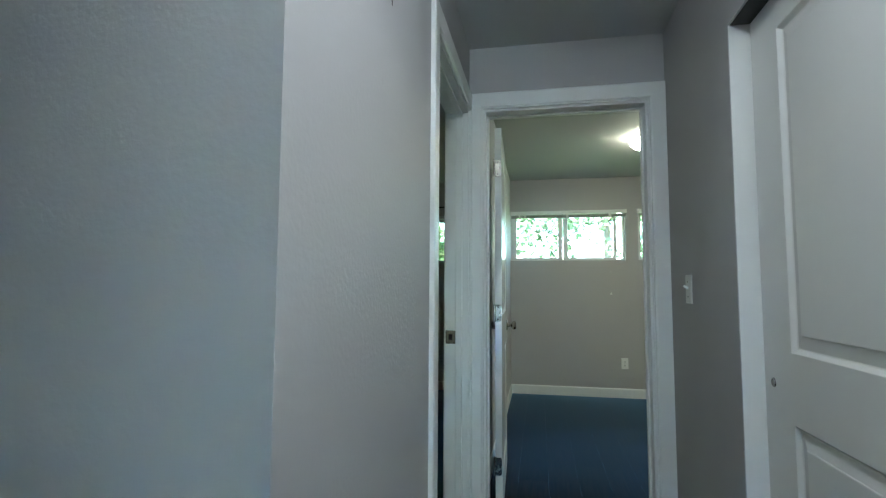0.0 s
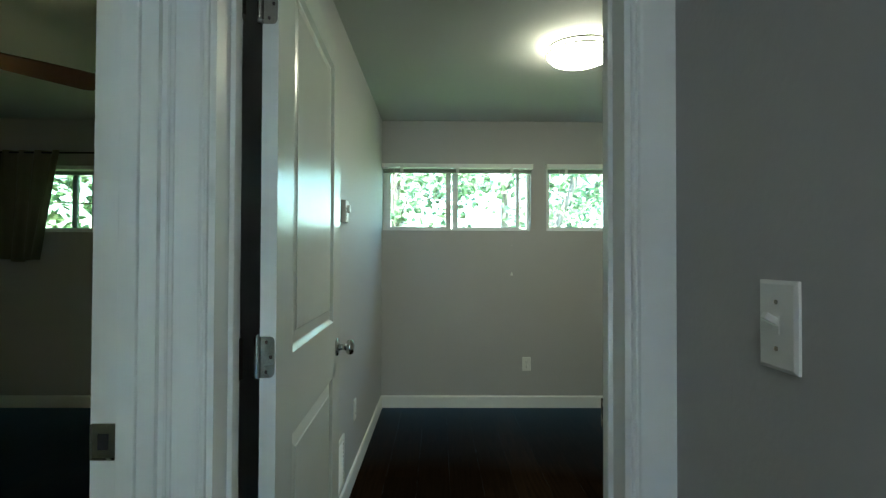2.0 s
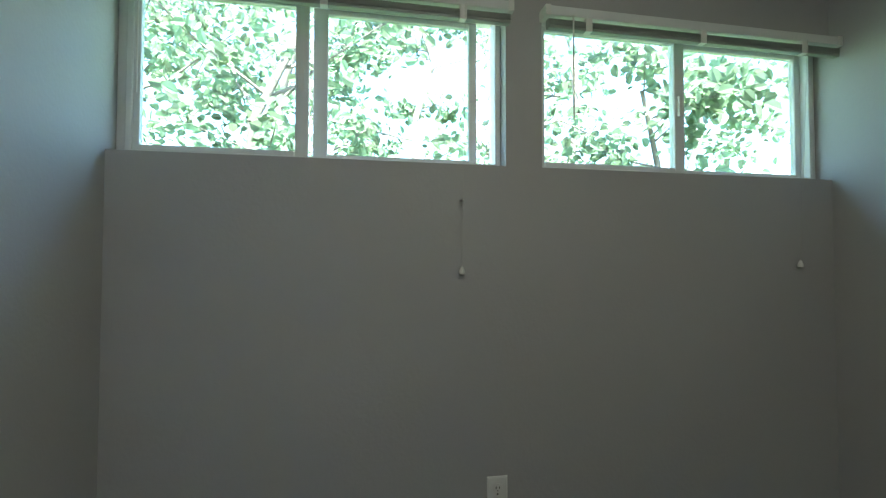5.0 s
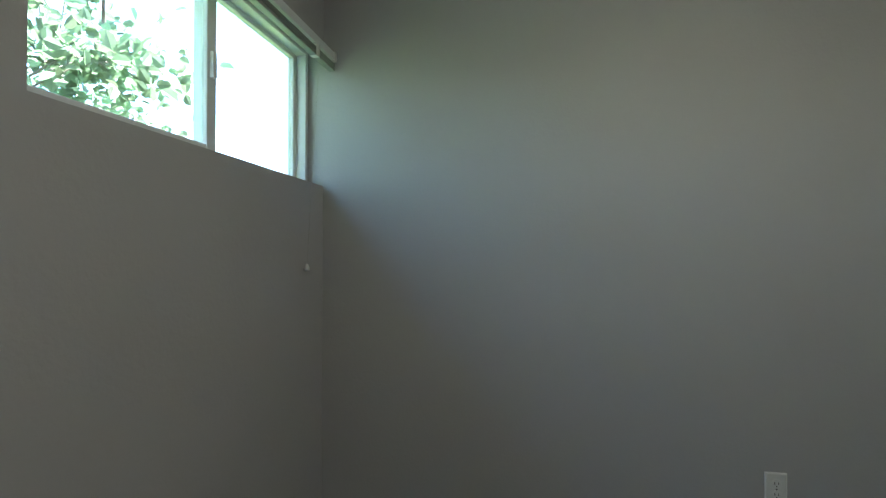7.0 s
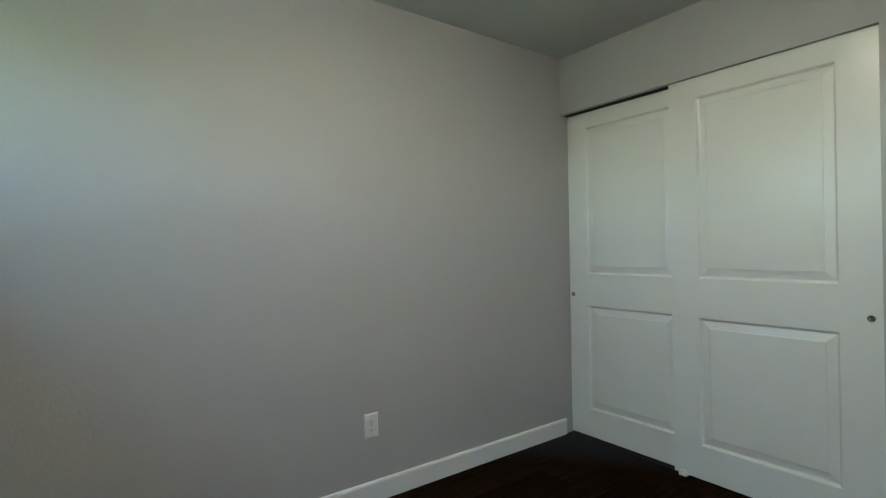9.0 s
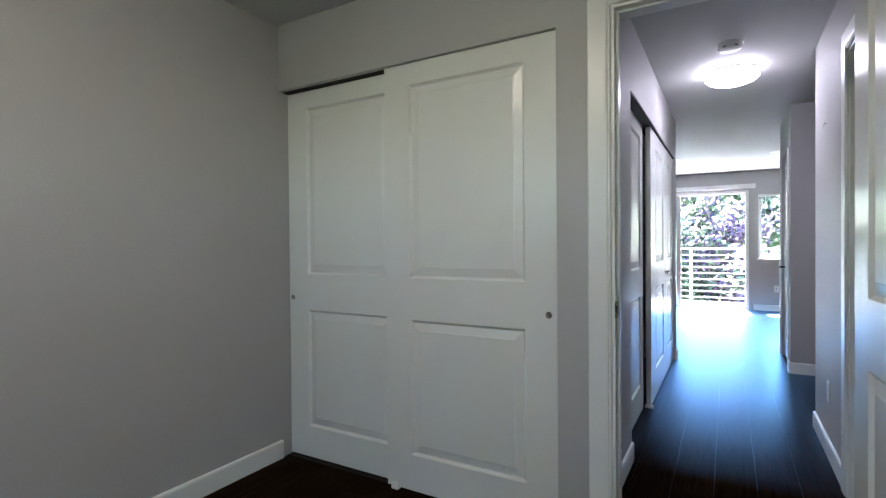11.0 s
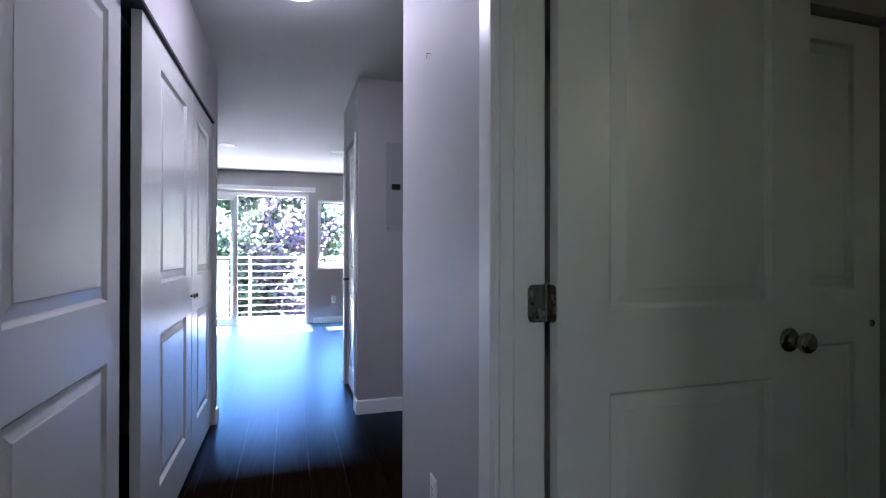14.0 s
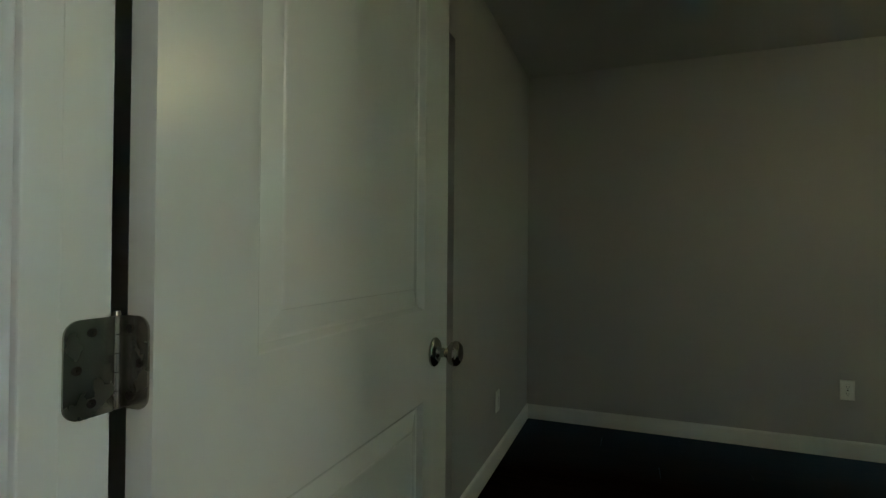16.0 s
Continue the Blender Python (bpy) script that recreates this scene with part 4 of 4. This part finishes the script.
def tree(x, y, h, crown, leaves, size, material, label, seed, low=0.3, flat=1.0, trunk=0.14, limbs=22, tight=1.0):
    """Tapered trunk, forked limbs, and leaves in clusters about the twigs."""
    r = random.Random(seed)
    ob = thing("tree", pose(x, y, -3.2), label, "tree", "garden trees")
    bm = B()
    tips = []
    top = h * 0.82
    p = Vector((0, 0, 0))
    steps = 7
    stem = [p.copy()]
    for i in range(steps):
        q = Vector((r.uniform(-0.12, 0.12) * (i + 1) * 0.5, r.uniform(-0.12, 0.12) * (i + 1) * 0.5, top * (i + 1) / steps))
        tube(bm, p, q, trunk * (1 - 0.8 * i / steps), trunk * (1 - 0.8 * (i + 1) / steps), 10, False)
        p = q
        stem.append(p.copy())
    for i in range(limbs):
        f = r.uniform(low, 1.0)
        k = min(int(f * steps), steps - 1)
        s = stem[k].lerp(stem[k + 1], f * steps - k)
        a = r.uniform(0, 2 * math.pi)
        reach = crown * r.uniform(0.45, 1.0) * (1.1 - 0.45 * f) * flat
        mid = s + Vector((math.cos(a) * reach * 0.5, math.sin(a) * reach * 0.5, r.uniform(0.1, 0.5)))
        end = s + Vector((math.cos(a) * reach, math.sin(a) * reach, r.uniform(0.0, 0.9)))
        w = trunk * 0.32 * (1.1 - f)
        tube(bm, s, mid, w + 0.008, w * 0.6 + 0.006, 6, False)
        tube(bm, mid, end, w * 0.6 + 0.006, 0.005, 6, False)
        tips += [(mid, 0.35), (end, 0.5), (mid.lerp(end, 0.5), 0.45)]
        for _ in range(3):
            o = end.lerp(mid, r.random()) + Vector((r.gauss(0, 0.35), r.gauss(0, 0.35), r.gauss(0, 0.25)))
            tube(bm, mid.lerp(end, 0.5), o, 0.007, 0.003, 5, False)
            tips.append((o, 0.4))
    part("trunk", bm, BARK, ob, "", True)
    pts, faces = [], []
    for i in range(leaves):
        c, spread = tips[r.randrange(len(tips))]
        spread *= tight
        c = c + Vector((r.gauss(0, spread * 0.55), r.gauss(0, spread * 0.55), r.gauss(0, spread * 0.45)))
        e = Euler((r.gauss(0, 0.8), r.gauss(0, 0.8), r.uniform(0, 6.28))).to_matrix()
        s = size * r.uniform(0.6, 1.25)
        b0 = len(pts)
        for u, v, w in ((0, 0, 0), (0.32, 0.28, 0.10), (0.30, 0.72, 0.08), (0, 1.0, -0.06), (-0.30, 0.72, 0.08), (-0.32, 0.28, 0.10)):
            pts.append(c + e @ Vector((u * s, v * s, w * s)))
        faces += [(b0, b0 + 1, b0 + 2, b0 + 3), (b0, b0 + 3, b0 + 4, b0 + 5)]
    me = bpy.data.meshes.new("crown")
    me.from_pydata(pts, [], faces)
    me.materials.append(material)
    cr = new("crown", me)
    cr.parent = ob
    return ob


tree(-0.1, 6.8, 9.8, 2.4, 3200, 0.115, LEAF, "broad-leaved green tree close outside the bedroom windows", 3, trunk=0.11, limbs=14, tight=0.62)
tree(2.3, 6.7, 9.6, 2.0, 1300, 0.115, LEAFB, "young pale green tree outside the bedroom windows", 5, limbs=14, tight=0.62)
tree(-1.9, 7.0, 9.8, 2.4, 2600, 0.11, LEAF, "green tree outside the bedroom windows", 8, limbs=15, tight=0.7)
tree(4.9, 7.6, 8.2, 2.3, 3200, 0.17, LEAFB, "pale green tree outside the bedroom windows", 12)
tree(-4.4, 7.0, 9.6, 2.6, 2000, 0.11, LEAF, "full green tree outside the dark room", 15)
# back row added to block sky and turn the bedroom daylight greener
for k_, (x_, y_) in enumerate(((-7.5, 12.5), (-4.0, 13.5), (-0.6, 12.6), (2.6, 13.8), (5.8, 12.4), (9.5, 13.0))):
    tree(x_, y_, 13.5, 3.8, 1900, 0.24, LEAFB, "tall full green tree added at the back of the garden to block sky", 60 + k_, 0.12, 1.0, 0.2, 20, 0.8)
tree(0.75, -13.6, 6.2, 1.15, 1300, 0.16, PLUM, "purple-leaved plum tree beyond the balcony", 21, 0.35)
tree(-1.5, -12.8, 7.4, 2.0, 8000, 0.16, LEAFS, "green tree beyond the balcony", 23, 0.3)
tree(2.9, -13.8, 7.2, 2.2, 8000, 0.16, LEAFS, "leafy green tree beyond the balcony", 27, 0.3)
tree(0.9, -15.4, 7.8, 2.8, 16000, 0.17, LEAFS, "tall green tree behind the plum tree", 31, 0.25)
tree(5.6, -14.0, 7.8, 2.6, 6500, 0.16, LEAFS, "leafy green tree beyond the balcony", 35, 0.3)
tree(-3.8, -14.5, 8.0, 2.8, 8000, 0.16, LEAFS, "leafy green tree beyond the balcony", 37, 0.3)

# ---- floor planks ----
PW, PL = 0.182, 1.215


def plank_mesh(w, l):
    bm = B()
    lo = [bm.verts.new((x, y_, -0.012)) for x, y_ in ((0, 0), (w, 0), (w, l), (0, l))]
    hi = [bm.verts.new((x, y_, 0.0)) for x, y_ in ((0.0001, 0.0001), (w - 0.0001, 0.0001), (w - 0.0001, l - 0.0001), (0.0001, l - 0.0001))]
    for a, b in ((lo, hi),):
        for i in range(4):
            j = (i + 1) % 4
            bm.faces.new((a[i], a[j], b[j], b[i]))
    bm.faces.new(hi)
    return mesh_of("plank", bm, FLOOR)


PLANKS = {}


def plank(x0, x1, y0, y1):
    key = (round(x1 - x0, 3), round(y1 - y0, 3))
    if key[0] < 0.012 or key[1] < 0.03:
        return
    if key not in PLANKS:
        PLANKS[key] = plank_mesh(*key)
    ob = new("plank", PLANKS[key])
    ob.parent = floor
    ob.matrix_world = pose(x0, y0, 0)


def lay(x0, x1, y0, y1, shift):
    row = 0
    x = x0
    while x < x1 - 0.005:
        y_ = y0 - ((row * 0.37 + shift) % 1.0) * PL
        while y_ < y1 - 0.005:
            plank(x, min(x + PW, x1), max(y_, y0), min(y_ + PL, y1))
            y_ += PL
        x += PW
        row += 1


lay(LX, RX, 0.02, FAR, 0.1)
lay(XL, XR, -3.56, 0.02, 0.45)
lay(XR, 1.58, -3.47, -0.855, 0.3)
lay(-1.60, XL, -3.41, HE, 0.7)
lay(AW, XL, AS, FAR, 0.2)
lay(-0.075, 4.0, SOUTH, -3.56, 0.55)
lay(-3.0, -0.075, SOUTH, -4.40, 0.8)
for x0, x1, y0, y1 in ((0.99, RX, -0.62, 0.02), (AW, AX, HE + 0.12, AS), (-1.6, AX, -4.28, -3.53)):
    bm = box(B(), x0, x1, y0, y1, -0.0119, -0.0005)
    structure("closet_floor", bm, SUBFLOOR, "dark floor inside the closet", "floor")
